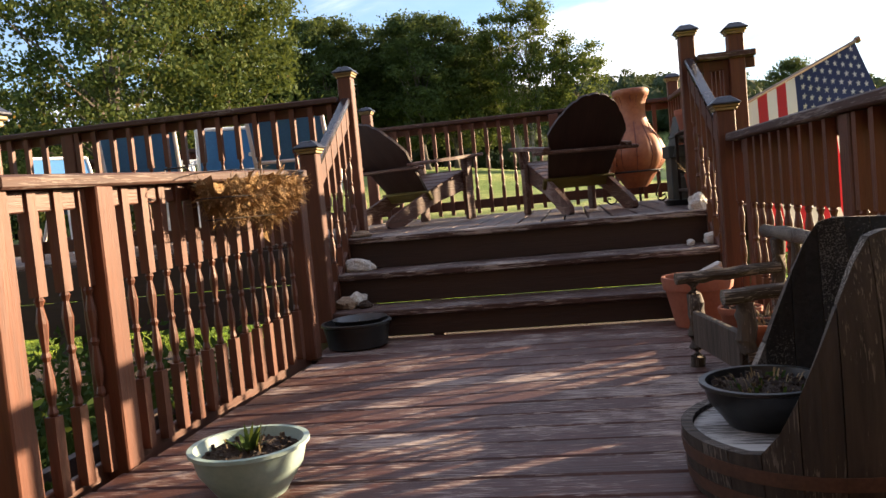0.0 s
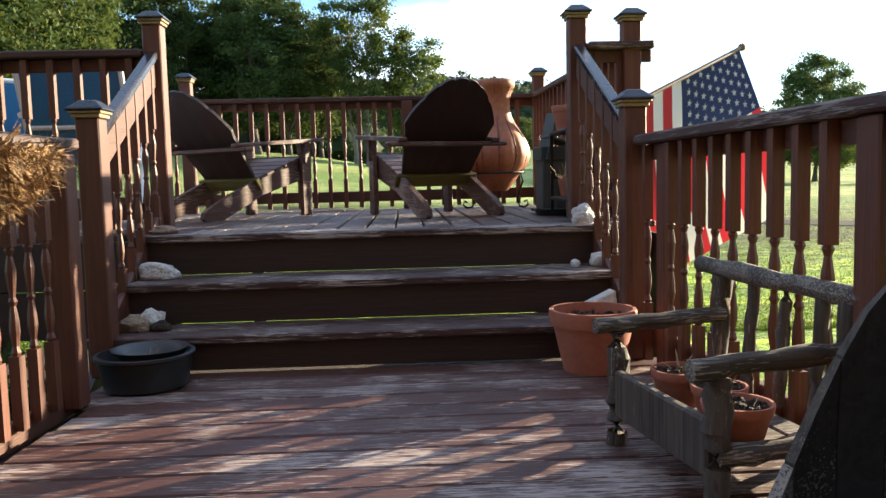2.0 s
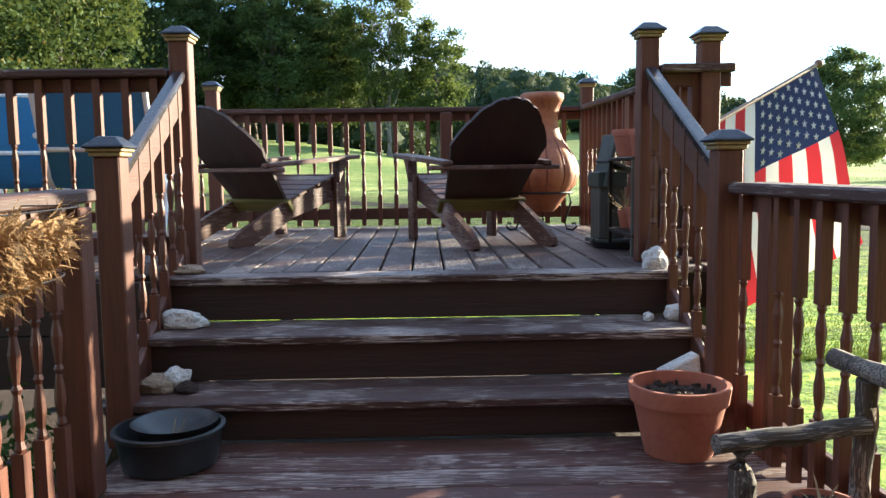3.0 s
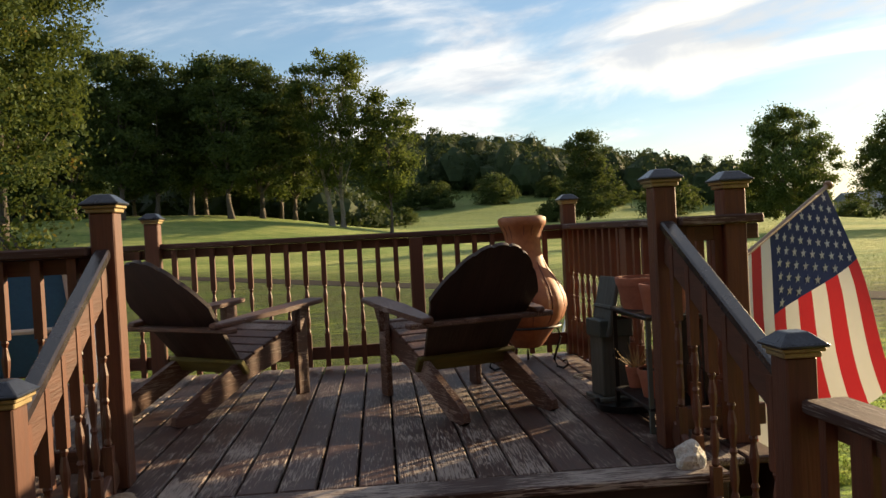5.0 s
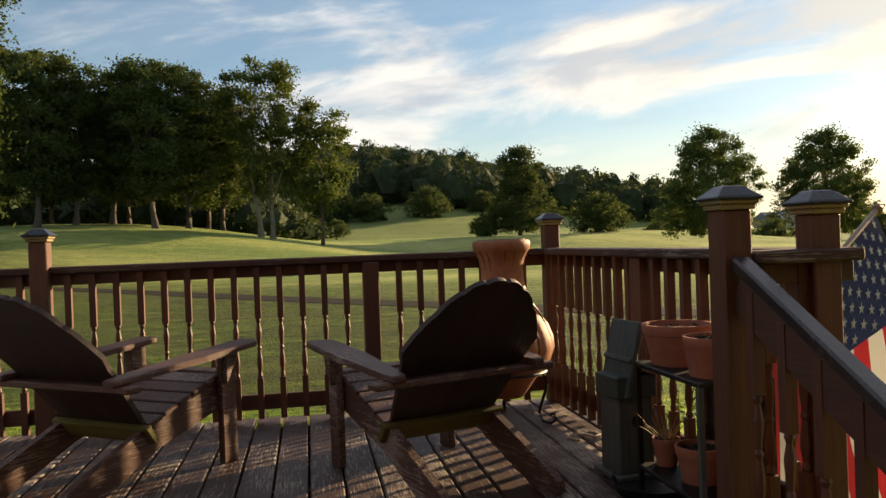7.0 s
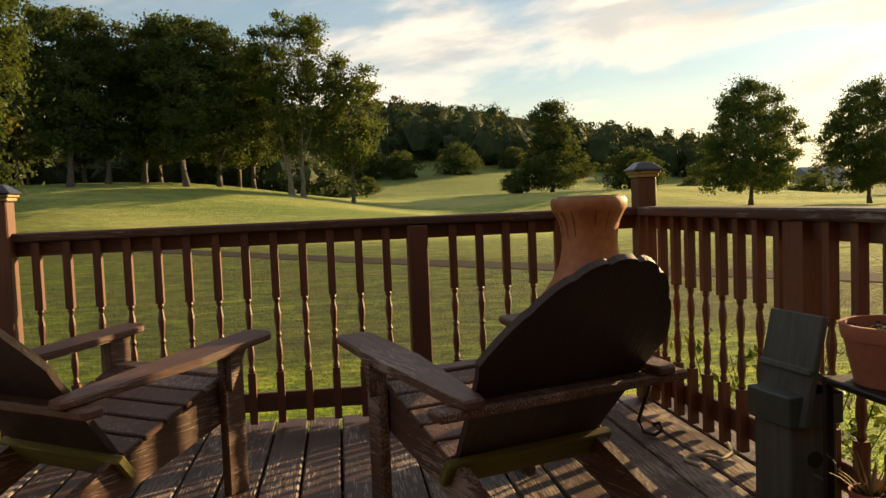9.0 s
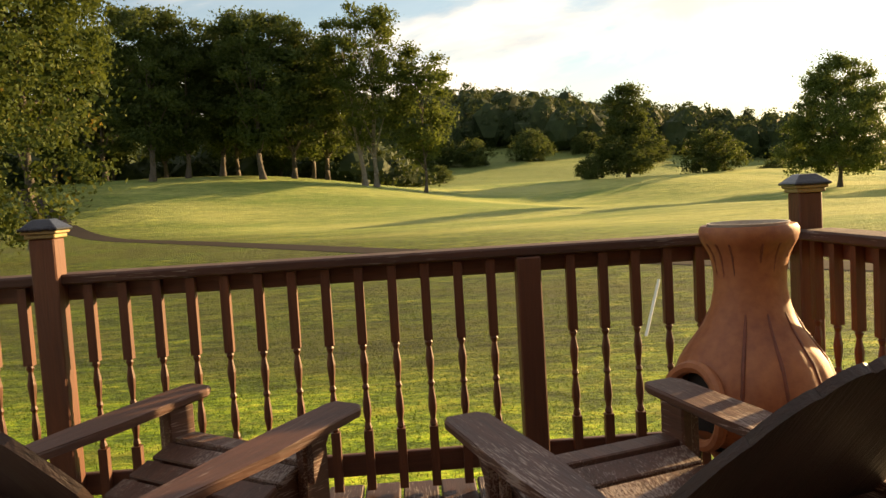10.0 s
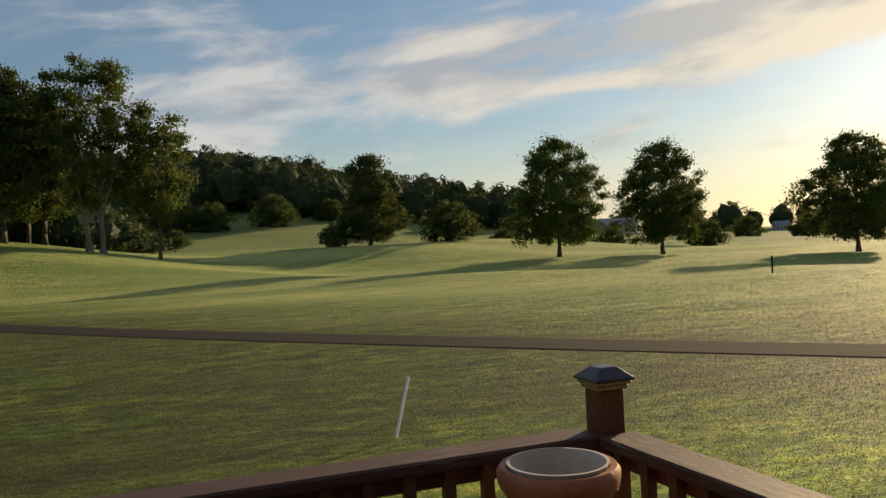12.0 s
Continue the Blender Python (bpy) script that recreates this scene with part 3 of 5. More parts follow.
# woods over the far hill, along the skyline and behind the knoll's trees
r = np.random.default_rng(77)
ball = bmesh.new()
bmesh.ops.create_icosphere(ball, subdivisions=2, radius=1.0)
ball_v = np.array([v.co[:] for v in ball.verts])
ball_f = np.array([[v.index for v in f.verts] for f in ball.faces])
ball.free()
pts, core_v, core_f = [], [], []
for k in range(980):
    az = radians(r.uniform(-40, 80) if k % 2 else r.uniform(-4, 27))
    deg = math.degrees(az)
    d = r.uniform(228 if 3 < deg < 8 else 208, 400) if deg < 14 else r.uniform(240, 400)
    hgt, wid = r.uniform(9, 15), r.uniform(4.0, 6.5)
    if k > 800:
        deg = r.uniform(-42, -0.8)
        az, d, hgt = radians(deg), r.uniform(128, 175), r.uniform(4, 10)
    if deg > 26:
        if d < 340:
            continue
        hgt *= 0.85
    x, y = d * math.sin(az), d * math.cos(az)
    z = float(ground_z(x, y))
    c, _ = crown_points(hgt, 0.3, wid, "round", 34, 18, 0.75, 500 + k)
    pts.append(c + (x, y, z))
    # the closed inside of each crown
    lump = 1 + 0.16 * np.sin(ball_v @ r.normal(size=3) * 4 + k) + 0.12 * np.sin(ball_v @ r.normal(size=3) * 7)
    core_f.append(ball_f + len(core_v) * len(ball_v))
    core_v.append(ball_v * lump[:, None] * (wid * 0.78, wid * 0.78, hgt * 0.44) + (x, y, z + hgt * 0.46))
pts = np.concatenate(pts)
leaves_me = quads("woodland", pts, r.uniform(0.5, 1.0, len(pts)), LEAF_FAR, 78)
leaf_v = np.empty(len(leaves_me.vertices) * 3)
leaves_me.vertices.foreach_get("co", leaf_v)
bpy.data.meshes.remove(leaves_me)
core_v, core_f = np.concatenate(core_v), np.concatenate(core_f)
me = bpy.data.meshes.new("woodland")
me.from_pydata(leaf_v.reshape(-1, 3).tolist() + core_v.tolist(), [], np.arange(len(pts) * 4).reshape(-1, 4).tolist() + (core_f + len(pts) * 4).tolist())
me.materials.append(LEAF_FAR)
tagged(new("woodland", me), "dark wooded hillside on the skyline", "woodland", kind="stuff")

# near grass stands as blades
r = np.random.default_rng(5)
n = 150000
gy = 3.5 + 30.0 * r.uniform(0, 1, n) ** 2.1
gx = r.uniform(-1, 1, n) * (6 + 0.9 * gy) + 3
h = r.uniform(0.012, 0.050, n)
gz = ground_z(gx, gy)
tx, ty = r.normal(size=n) * 0.02, r.normal(size=n) * 0.02
wx, wy = r.normal(size=n), r.normal(size=n)
wl = np.hypot(wx, wy)
wx, wy = wx / wl * 0.005, wy / wl * 0.005
v = np.stack([np.stack([gx - wx, gy - wy, gz], -1), np.stack([gx + wx, gy + wy, gz], -1), np.stack([gx + tx, gy + ty, gz + h], -1)], 1).reshape(-1, 3)
me = bpy.data.meshes.new("grass")
me.from_pydata(v.tolist(), [], np.arange(n * 3).reshape(-1, 3).tolist())
me.materials.append(BLADE)
tagged(new("grass", me), "short green grass blades beyond the deck", "grass", kind="stuff")

# weeds below the lower deck's left side
n = 26000
stems_xy = np.stack([r.uniform(-3.8, -1.45, 420), r.uniform(-3.4, 0.6, 420)], -1)
pick = r.integers(0, 420, n)
tall = r.uniform(0.25, 0.85, 420)[pick] * r.uniform(0, 1, n) ** 0.7
c = np.stack([stems_xy[pick, 0] + r.normal(size=n) * 0.06, stems_xy[pick, 1] + r.normal(size=n) * 0.06, -0.66 + tall], -1)
me = quads("weeds", c, r.uniform(0.03, 0.075, n), WEED, 6, 0.5)
tagged(new("weeds", me), "tall green weeds growing beside the low deck", "weeds", kind="stuff")

# unseen, assumed house wall with lapped siding, added to block sky behind the deck
bm = bmesh.new()
add_box(bm, (0, -6.85, 3.6), (26.0, 0.3, 8.6))
for k in range(42):
    add_box(bm, (0, -6.69, -0.55 + 0.2 * k), (26.0, 0.03, 0.19), Matrix.Rotation(radians(-4), 3, "X"))
tagged(new("wall_house", mesh_from("wall_house", bm, plain("brown_siding", (0.040, 0.031, 0.026), (0.075, 0.058, 0.047), 3, 0.8))), "unseen lapped brown wall added to block sky light", "wall", kind="structure")
# dark soil sheet added under the decks so the board gaps read as shade
bm = bmesh.new()
add_box(bm, (-0.1, -3.2, -0.595), (3.2, 7.2, 0.03))
add_box(bm, (-2.0, 2.05, -0.596), (6.5, 2.7, 0.03))
tagged(new("earth", mesh_from("earth", bm, SOIL)), "dark sheet added under the decks to shade the board gaps", "soil", kind="structure")

# ---------------------------------------------------------------- deck, stairs and railings
UZ, T1, T2 = 0.517, 0.153, 0.330


def left_x(y):
    return -1.13 + 0.075 * min(y, 0)


def right_x(y):
    return 0.96 - 0.03 * min(y, 0)


bm = bmesh.new()
for x in np.arange(-1.6, 1.7, 0.4):
    add_box(bm, (x, -3.3, -0.13), (0.038, 6.6, 0.18))
# side skirts, added to keep the sun out from under the boards
for sx in (-1, 1):
    x0, x1 = (left_x(0) - 0.085, left_x(-6.5) - 0.085) if sx < 0 else (right_x(0) + 0.06, right_x(-6.5) + 0.06)
    add_box(bm, ((x0 + x1) / 2, -3.25, -0.28), (0.03, 6.55, 0.48), Matrix.Rotation(math.atan2(x0 - x1, -6.5), 3, "Z"))
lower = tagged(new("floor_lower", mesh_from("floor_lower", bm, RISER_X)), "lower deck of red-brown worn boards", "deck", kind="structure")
bm = bmesh.new()
for y in np.arange(0.95, 3.5, 0.4):
    add_box(bm, (-2.0, y, UZ - 0.135), (6.5, 0.038, 0.18))
for x, y in ((-5.1, 0.9), (-3.2, 0.9), (-5.1, 3.3), (-3.2, 3.3), (-1.2, 3.3), (1.1, 3.3), (1.1, 1.0), (-1.25, 1.0)):
    add_box(bm, (x, y, -0.15), (0.1, 0.1, 1.0))
# added side skirt, blocks the sun from under the upper deck
add_box(bm, (1.235, 2.05, -0.02), (0.03, 2.75, 0.95))
upper = tagged(new("floor_upper", mesh_from("floor_upper", bm, RISER_X)), "upper deck of worn red-brown boards with peeling stain", "deck", kind="structure")

stairs = thing("stairs", "three wide red-brown wooden steps with worn treads", "stairs", (-0.16, 0.3, 0))
SW = 2.24
for z0, y0, top in ((0.0, 0.0, T1), (T1, 0.275, T2), (T2, 0.585, UZ)):
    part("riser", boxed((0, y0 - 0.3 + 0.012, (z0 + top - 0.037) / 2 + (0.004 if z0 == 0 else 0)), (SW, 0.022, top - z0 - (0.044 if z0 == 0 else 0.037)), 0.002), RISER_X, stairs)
for top, y0, y1 in ((T1, -0.028, 0.275), (T2, 0.245, 0.585)):
    mid = (y0 + y1) / 2
    for a, b in ((y0, mid - 0.003), (mid + 0.003, y1)):
        part("tread", boxed((0, (a + b) / 2 - 0.3, top - 0.019), (SW, b - a, 0.036), 0.006), TREAD_X, stairs)
for sx in (-SW / 2 - 0.02, SW / 2 + 0.02):
    bm = bmesh.new()
    add_box(bm, (sx, 0.0, 0.0), (0.036, 0.72, 0.2), Matrix.Rotation(radians(31), 3, "X"))
    part("stringer", bm, RISER_X, stairs)


def turned(length):
    """A square baluster with a turned middle."""
    bm = bmesh.new()
    w = 0.033
    a, b = length * 0.27, length * 0.66
    for z0, z1 in ((0, a), (b, length)):
        add_box(bm, (0, 0, (z0 + z1) / 2), (w, w, z1 - z0))
    k = b - a
    prof = [(0.012, a), (0.017, a + 0.03 * k), (0.011, a + 0.09 * k), (0.0185, a + 0.22 * k), (0.017, a + 0.32 * k), (0.010, a + 0.46 * k), (0.016, a + 0.50 * k),
            (0.010, a + 0.54 * k), (0.0165, a + 0.70 * k), (0.0185, a + 0.78 * k), (0.010, a + 0.92 * k), (0.017, a + 0.97 * k), (0.012, b)]
    add_lathe(bm, [(q * 0.88, z) for q, z in prof], 8, close=False)
    return mesh_from("baluster", bm, WOOD_Z)


BALUSTER = turned(0.84)
POSTS = {}


def post(parent, x, y, z0, top, cap=True, size=0.09):
    """A square post in world coordinates under the railing; with a pyramid cap over a brass trim."""
    key = (round(top - z0, 3), size)
    if key not in POSTS:
        bm = bmesh.new()
        add_box(bm, (0, 0, (top - z0) / 2), (size, size, top - z0))
        POSTS[key] = mesh_from("post", bevelled(bm, 0.005), WOOD_Z)
    ob = new("post", POSTS[key])
    ob.parent = parent
    ob.matrix_local = parent.matrix_world.inverted() @ pose(x, y, z0)
    if cap:
        h = top - z0
        bm = bmesh.new()
        add_box(bm, (0, 0, h + 0.008), (size + 0.018, size + 0.018, 0.016))
        add_box(bm, (0, 0, h + 0.022), (size + 0.034, size + 0.034, 0.012))
        part("trim", bevelled(bm, 0.003), CAPTRIM, ob, "dull brass trim")
        bm = bmesh.new()
        add_box(bm, (0, 0, h + 0.033), (size + 0.05, size + 0.05, 0.010))
        add_box(bm, (0, 0, h + 0.053), (size + 0.046, size + 0.046, 0.032), taper=0.45)
        part("cap", bevelled(bm, 0.003), CAPBLUE, ob, "dark pyramid post cap")
    return ob


def railing(label, p0, p1, z0, z1=None, top=0.90, spacing=0.125, width=0.135, skip=(), under=0.060, places=None, face=0.0, foot=0.105):
    """A railing from p0 to p1 with its foot at z0, rising to z1; local x runs along it."""
    z1 = z0 if z1 is None else z1
    dx, dy = p1[0] - p0[0], p1[1] - p0[1]
    run = math.hypot(dx, dy)
    ob = thing("railing", label, "railing", (p0[0], p0[1], z0), math.degrees(math.atan2(dy, dx)), group="deck railings")
    slope = math.atan2(z1 - z0, run)
    rot = Matrix.Rotation(-slope, 3, "Y")
    full = math.hypot(run, z1 - z0)
    mid = (run / 2, 0, (z1 - z0) / 2)
    capmat = HANDTOP if slope > 0.1 else CAP_X
    part("top_rail", boxed((mid[0], 0, mid[2] + top - 0.019), (full, width, 0.038), 0.007, rot), capmat, ob)
    part("under_rail", boxed((mid[0], 0, mid[2] + top - 0.039 - under / 2), (full, 0.026, under), 0.004, rot), WOOD_X, ob)
    part("bottom_rail", boxed((mid[0], -0.02 * (foot < 0.1), mid[2] + foot), (full, 0.026, 0.085), 0.004, rot), WOOD_X, ob)
    n = max(1, int(run / spacing))
    for x in (places or [(i + 0.5) * run / n for i in range(n)]):
        if any(abs(x - s) < 0.055 for s in skip):
            continue
        piece("baluster", BALUSTER, ob, pose(x, face, (z1 - z0) * x / run + 0.018, 0, 0, 0))
    return ob


# upper deck
back = railing("red-brown turned-baluster railing along the deck's back edge", (-5.1, 3.355), (1.045, 3.355), UZ, skip=(2.05,), face=-0.0302,
               places=[4.988 - 0.1225 * k for k in range(13)] + [5.287 + 0.1215 * k for k in range(7)] + [3.28 - 0.1225 * k for k in range(26)])
post(back, -1.708, 3.30, UZ, UZ + 1.035)
post(back, 1.091, 3.335, UZ, UZ + 1.035)
post(back, 0.027, 3.325, UZ, UZ + 0.86, cap=False)
post(back, -3.05, 3.325, UZ, UZ + 0.86, cap=False)
side = railing("red-brown turned-baluster railing along the deck's side", (1.10, 3.285), (1.163, 0.975), UZ, skip=(1.15,), face=-0.0302)
post(side, 1.163, 0.925, UZ, UZ + 1.0)
post(side, 1.132, 2.12, UZ, UZ + 0.86, cap=False)
front = railing("red-brown railing along the upper deck's front edge", (-5.1, 0.92), (-1.28, 0.92), UZ, skip=(1.9,), face=-0.0302)
post(front, -3.2, 0.92, UZ, UZ + 0.86, cap=False)
post(front, -5.1, 0.92, UZ, UZ + 1.035)
tiny = railing("short red-brown railing beside the stair head", (0.935, 0.925), (1.27, 0.925), UZ, spacing=0.11, skip=(0.23,))
# stairs
sl = railing("sloping red-brown stair handrail with turned balusters", (-1.213, 0.045), (-1.232, 0.885), T1 - 0.11, T1 + 0.335, top=0.92, under=0.125, width=0.056)
post(sl, -1.213, 0.0, 0, 1.012)
post(sl, -1.232, 0.93, UZ, UZ + 1.02)
sr = railing("sloping red-brown stair handrail with turned balusters", (0.907, 0.045), (0.886, 0.885), T1 - 0.11, T1 + 0.335, top=0.92, under=0.125, width=0.056)
post(sr, 0.907, 0.0, 0, 1.012)
post(sr, 0.886, 0.93, UZ, UZ + 1.02)
# lower deck
ll = railing("sunlit red-brown turned-baluster railing of the low deck", (left_x(-0.42), -0.42), (left_x(-2.34), -2.34), 0.012, -0.022, skip=(1.51,), spacing=0.101, face=0.006, foot=0.0)
post(ll, left_x(-0.45), -0.45, 0, 0.86, cap=False)
post(ll, left_x(-1.93) + 0.012, -1.93, -0.45, 0.85, cap=False)
post(ll, left_x(-2.34), -2.34, -0.45, 1.0)
lr = railing("shaded red-brown turned-baluster railing of the low deck", (right_x(-0.05), -0.05), (right_x(-3.6), -3.6), 0, skip=(0.2, 1.5, 2.9), face=-0.0302)
post(lr, right_x(-0.2) + 0.02, -0.24, 0, 0.86, cap=False)
post(lr, right_x(-1.5), -1.55, 0, 0.86, cap=False)
post(lr, right_x(-2.9), -2.95, 0, 0.86, cap=False)
post(lr, right_x(-3.65), -3.65, 0, 1.012)


# ---------------------------------------------------------------- garden chairs on the upper deck
def adirondack(label, at, turn):
    """Faces local +y; the origin is on the floor between the front legs."""
    ob = thing("adirondack_chair", label, "chair", at, turn, group="wooden deck chairs")
    for sx in (-0.275, 0.275):
        part("front_leg", boxed((sx, 0.03, 0.252), (0.034, 0.095, 0.504), 0.005), CHAIR_W, ob)
        bm = bmesh.new()
        # the long side rail runs from the seat front to the floor behind
        outline = [(0.06, 0.26), (0.06, 0.385), (-0.02, 0.395), (-0.40, 0.265), (-0.80, 0.095), (-0.865, 0.055), (-0.875, 0.015), (-0.845, 0.0), (-0.72, 0.0), (-0.36, 0.155)]
        sides = [[bm.verts.new((sx * 0.86 + w, y, z)) for y, z in outline] for w in (-0.017, 0.017)]
        bm.faces.new(sides[0])
        bm.faces.new(sides[1][::-1])
        n = len(outline)
        for i in range(n):
            bm.faces.new((sides[0][i], sides[0][(i + 1) % n], sides[1][(i + 1) % n], sides[1][i]))
        part("side_rail", bm, CHAIR_W, ob)
        # arm: a broad paddle that narrows to the back
        bm = bmesh.new()
        s = 1 if sx > 0 else -1
        outline = [(-0.060, 0.125), (-0.045, 0.155), (0.045, 0.155), (0.070, 0.125), (0.075, -0.20), (0.040, -0.62), (0.028, -0.66), (-0.028, -0.66), (-0.038, -0.60), (-0.060, -0.20)]
        sides = [[bm.verts.new((sx + s * 0.035 + x, y, z + 0.072 * y)) for x, y in outline] for z in (0.505, 0.531)]
        bm.faces.new(sides[0][::-1])
        bm.faces.new(sides[1])
        for i in range(len(outline)):
            j = (i + 1) % len(outline)
            bm.faces.new((sides[0][i], sides[0][j], sides[1][j], sides[1][i]))
        bmesh.ops.bevel(bm, geom=list(bm.edges), offset=0.006, segments=1, affect="EDGES")
        part("arm", bm, CHAIR_W, ob)
        bm = bmesh.new()
        tri = [(0.02, 0.504), (0.105, 0.504), (0.02, 0.36)]
        sides = [[bm.verts.new((sx + s * 0.03 + (-0.012 if k == 0 else 0.012), y - 0.03, z)) for y, z in tri] for k in (0, 1)]
        bm.faces.new(sides[0])
        bm.faces.new(sides[1][::-1])
        for i in range(3):
            bm.faces.new((sides[0][i], sides[0][(i + 1) % 3], sides[1][(i + 1) % 3], sides[1][i]))
        part("arm_bracket", bm, CHAIR_W, ob)
    for i in range(6):
        y = 0.035 - i * 0.083
        z = 0.405 - 0.34 * max(0, i * 0.083 - 0.02)
        part("seat_slat", boxed((0, y, z), (0.53, 0.076, 0.020), 0.004, Matrix.Rotation(radians(19 if i else 0), 3, "X")), CHAIR_W, ob)
    # back: a fan of slats with a scalloped top, leaning back
    lean = Matrix.Rotation(radians(38.5), 4, "X")
    base = Matrix.Translation((0, -0.40, 0.245)) @ lean
    def arch(x):
        return 0.730 - 0.31 * (abs(x) / 0.30) ** 2.3

    for i in range(7):
        k = i - 3
        bm = bmesh.new()
        w0, w1 = 0.066, 0.0855
        x0, x1 = k * 0.066, k * 0.0855
        outl = [(x0 - w0 / 2, 0.0), (x0 + w0 / 2, 0.0), (x0 + (x1 - x0) * 0.75 + w1 * 0.485, 0.36)]
        for q in range(7):
            u = 0.5 - q / 6
            outl.append((x1 + w1 * u * 0.99, arch(x1 + w1 * u) - 0.008 + 0.011 * math.sqrt(max(0, 1 - (2 * u) ** 2))))
        outl.append((x0 + (x1 - x0) * 0.75 - w1 * 0.485, 0.36))
        sides = [[bm.verts.new((x, d, z)) for x, z in outl] for d in (-0.010, 0.010)]
        bm.faces.new(sides[0])
        bm.faces.new(sides[1][::-1])
        for q in range(len(outl)):
            j = (q + 1) % len(outl)
            bm.faces.new((sides[0][q], sides[0][j], sides[1][j], sides[1][q]))
        part("back_slat", bm, CHAIR_BACK_SHADED, ob, at=base)
    part("lower_back_rail", boxed((0, -0.415, 0.225), (0.56, 0.03, 0.085), 0.005, Matrix.Rotation(radians(35), 3, "X")), MOSSY, ob, "yellow-green algae-stained lower rail")
    part("back_crossbar", boxed((0, -0.610, 0.446), (0.80, 0.070, 0.028), 0.006), CHAIR_W, ob)
    part("front_apron", boxed((0, 0.05, 0.335), (0.51, 0.022, 0.10), 0.004), CHAIR_W, ob)
    return ob


adirondack("dark-stained wooden garden chair with a scalloped fan back", (-0.945, 2.66, UZ), -35.5)
adirondack("dark-stained wooden garden chair beside the clay chiminea", (0.05, 2.37, UZ), 20.5)

# ---------------------------------------------------------------- chiminea
ch = thing("chiminea", "orange clay chiminea with fluted belly on an iron stand", "chiminea", (0.690, 2.91, UZ), 0)


def flute(a, z):
    k = max(0.0, 1 - abs(z - 0.42) / 0.36)
    return 1 - 0.05 * k * max(0.0, math.cos(a * 12)) ** 8 + 0.02 * (math.cos(a * 24) if 0.84 < z < 0.90 else 0)


bm = bmesh.new()
outer = [(0.085, 0.13), (0.105, 0.15), (0.17, 0.24), (0.238, 0.32), (0.262, 0.39), (0.256, 0.45), (0.228, 0.52), (0.186, 0.58), (0.148, 0.635), (0.124, 0.69),
         (0.112, 0.75), (0.112, 0.81), (0.122, 0.86), (0.137, 0.89), (0.148, 0.905), (0.153, 0.925), (0.153, 0.943), (0.145, 0.955), (0.128, 0.953), (0.118, 0.93), (0.100, 0.82), (0.106, 0.70), (0.205, 0.50), (0.24, 0.38)]
add_lathe(bm, outer, 60, close=False, wobble=flute)
bmesh.ops.contextual_create(bm, geom=[e for e in bm.edges if e.is_boundary and e.verts[0].co.z < 0.2])
# the fire mouth is cut through the belly's side
mouth = Vector((-0.93, -0.37, 0)).normalized()
gone = [f for f in bm.faces if f.calc_center_median().z < 0.56 and f.calc_center_median().z > 0.24
        and (f.calc_center_median() - Vector((0, 0, 0.395))).normalized().dot(mouth) > 0.905]
bmesh.ops.delete(bm, geom=gone, context="FACES")
body = part("body", bm, CLAY, ch, smooth=True)
bm = bmesh.new()
add_lathe(bm, [(0.108, 0.84), (0.124, 0.955), (0.128, 0.962), (0.120, 0.962), (0.104, 0.84)], 40)
bm.faces.ensure_lookup_table()
bmesh.ops.delete(bm, geom=[f for f in bm.faces if len(f.verts) > 4], context="FACES")
part("liner", bm, plain("pale_ash_liner", (0.30, 0.28, 0.26), (0.48, 0.45, 0.42), 12, 0.8), ch, "pale grey flue liner", smooth=True)
bm = bmesh.new()
side_v = mouth.cross(Vector((0, 0, 1)))
ring = [mouth * (0.252 - 0.035 * math.sin(2 * math.pi * i / 28) ** 2 * 0.6) + side_v * 0.125 * math.cos(2 * math.pi * i / 28) + Vector((0, 0, 0.395 + 0.125 * math.sin(2 * math.pi * i / 28))) for i in range(29)]
add_tube(bm, ring, 0.020, 8)
part("mouth_rim", bm, CLAY, ch, smooth=True)
bm = bmesh.new()
add_lathe(bm, [(0.08, 0.15), (0.21, 0.30), (0.232, 0.40), (0.20, 0.50), (0.10, 0.60)], 32)
part("soot_lining", bm, SOOT_HOLE_SHADE, ch, "sooty black inside", smooth=True)
for k in range(12):
    a = math.pi * 2 * k / 12
    bm = bmesh.new()
    line = []
    for rr, z in ((0.126, 0.68), (0.160, 0.61), (0.216, 0.53), (0.246, 0.45), (0.250, 0.39), (0.228, 0.32), (0.16, 0.24)):
        line.append((rr * math.cos(a), rr * math.sin(a), z))
    if Vector((math.cos(a), math.sin(a), 0)).dot(mouth) < 0.86:
        add_tube(bm, line, 0, 6, [0.003, 0.006, 0.007, 0.007, 0.006, 0.005, 0.003])
        part("groove", bm, GROOVE, ch, smooth=True)
drip_rng = random.Random(17)
for k in range(14):
    a = math.pi * 2 * (k + drip_rng.uniform(-0.35, 0.35)) / 14
    n = drip_rng.uniform(0.004, 0.045)
    bm = bmesh.new()
    add_tube(bm, [(rr * math.cos(a), rr * math.sin(a), z) for rr, z in ((0.143, 0.903), (0.1225, 0.868), (0.1135, 0.845 - n * 0.4), (0.1105, 0.835 - n))], 0, 6, [0.005, 0.005, 0.004, 0.0015])
    part("glaze_drip", bm, GROOVE, ch, smooth=True)
bm = bmesh.new()
add_tube(bm, [(0.215 * math.cos(i * math.pi / 12), 0.215 * math.sin(i * math.pi / 12), 0.265) for i in range(25)], 0.008, 6)
part("ring", bm, BLACKIRON, ch, "black iron ring", smooth=True)
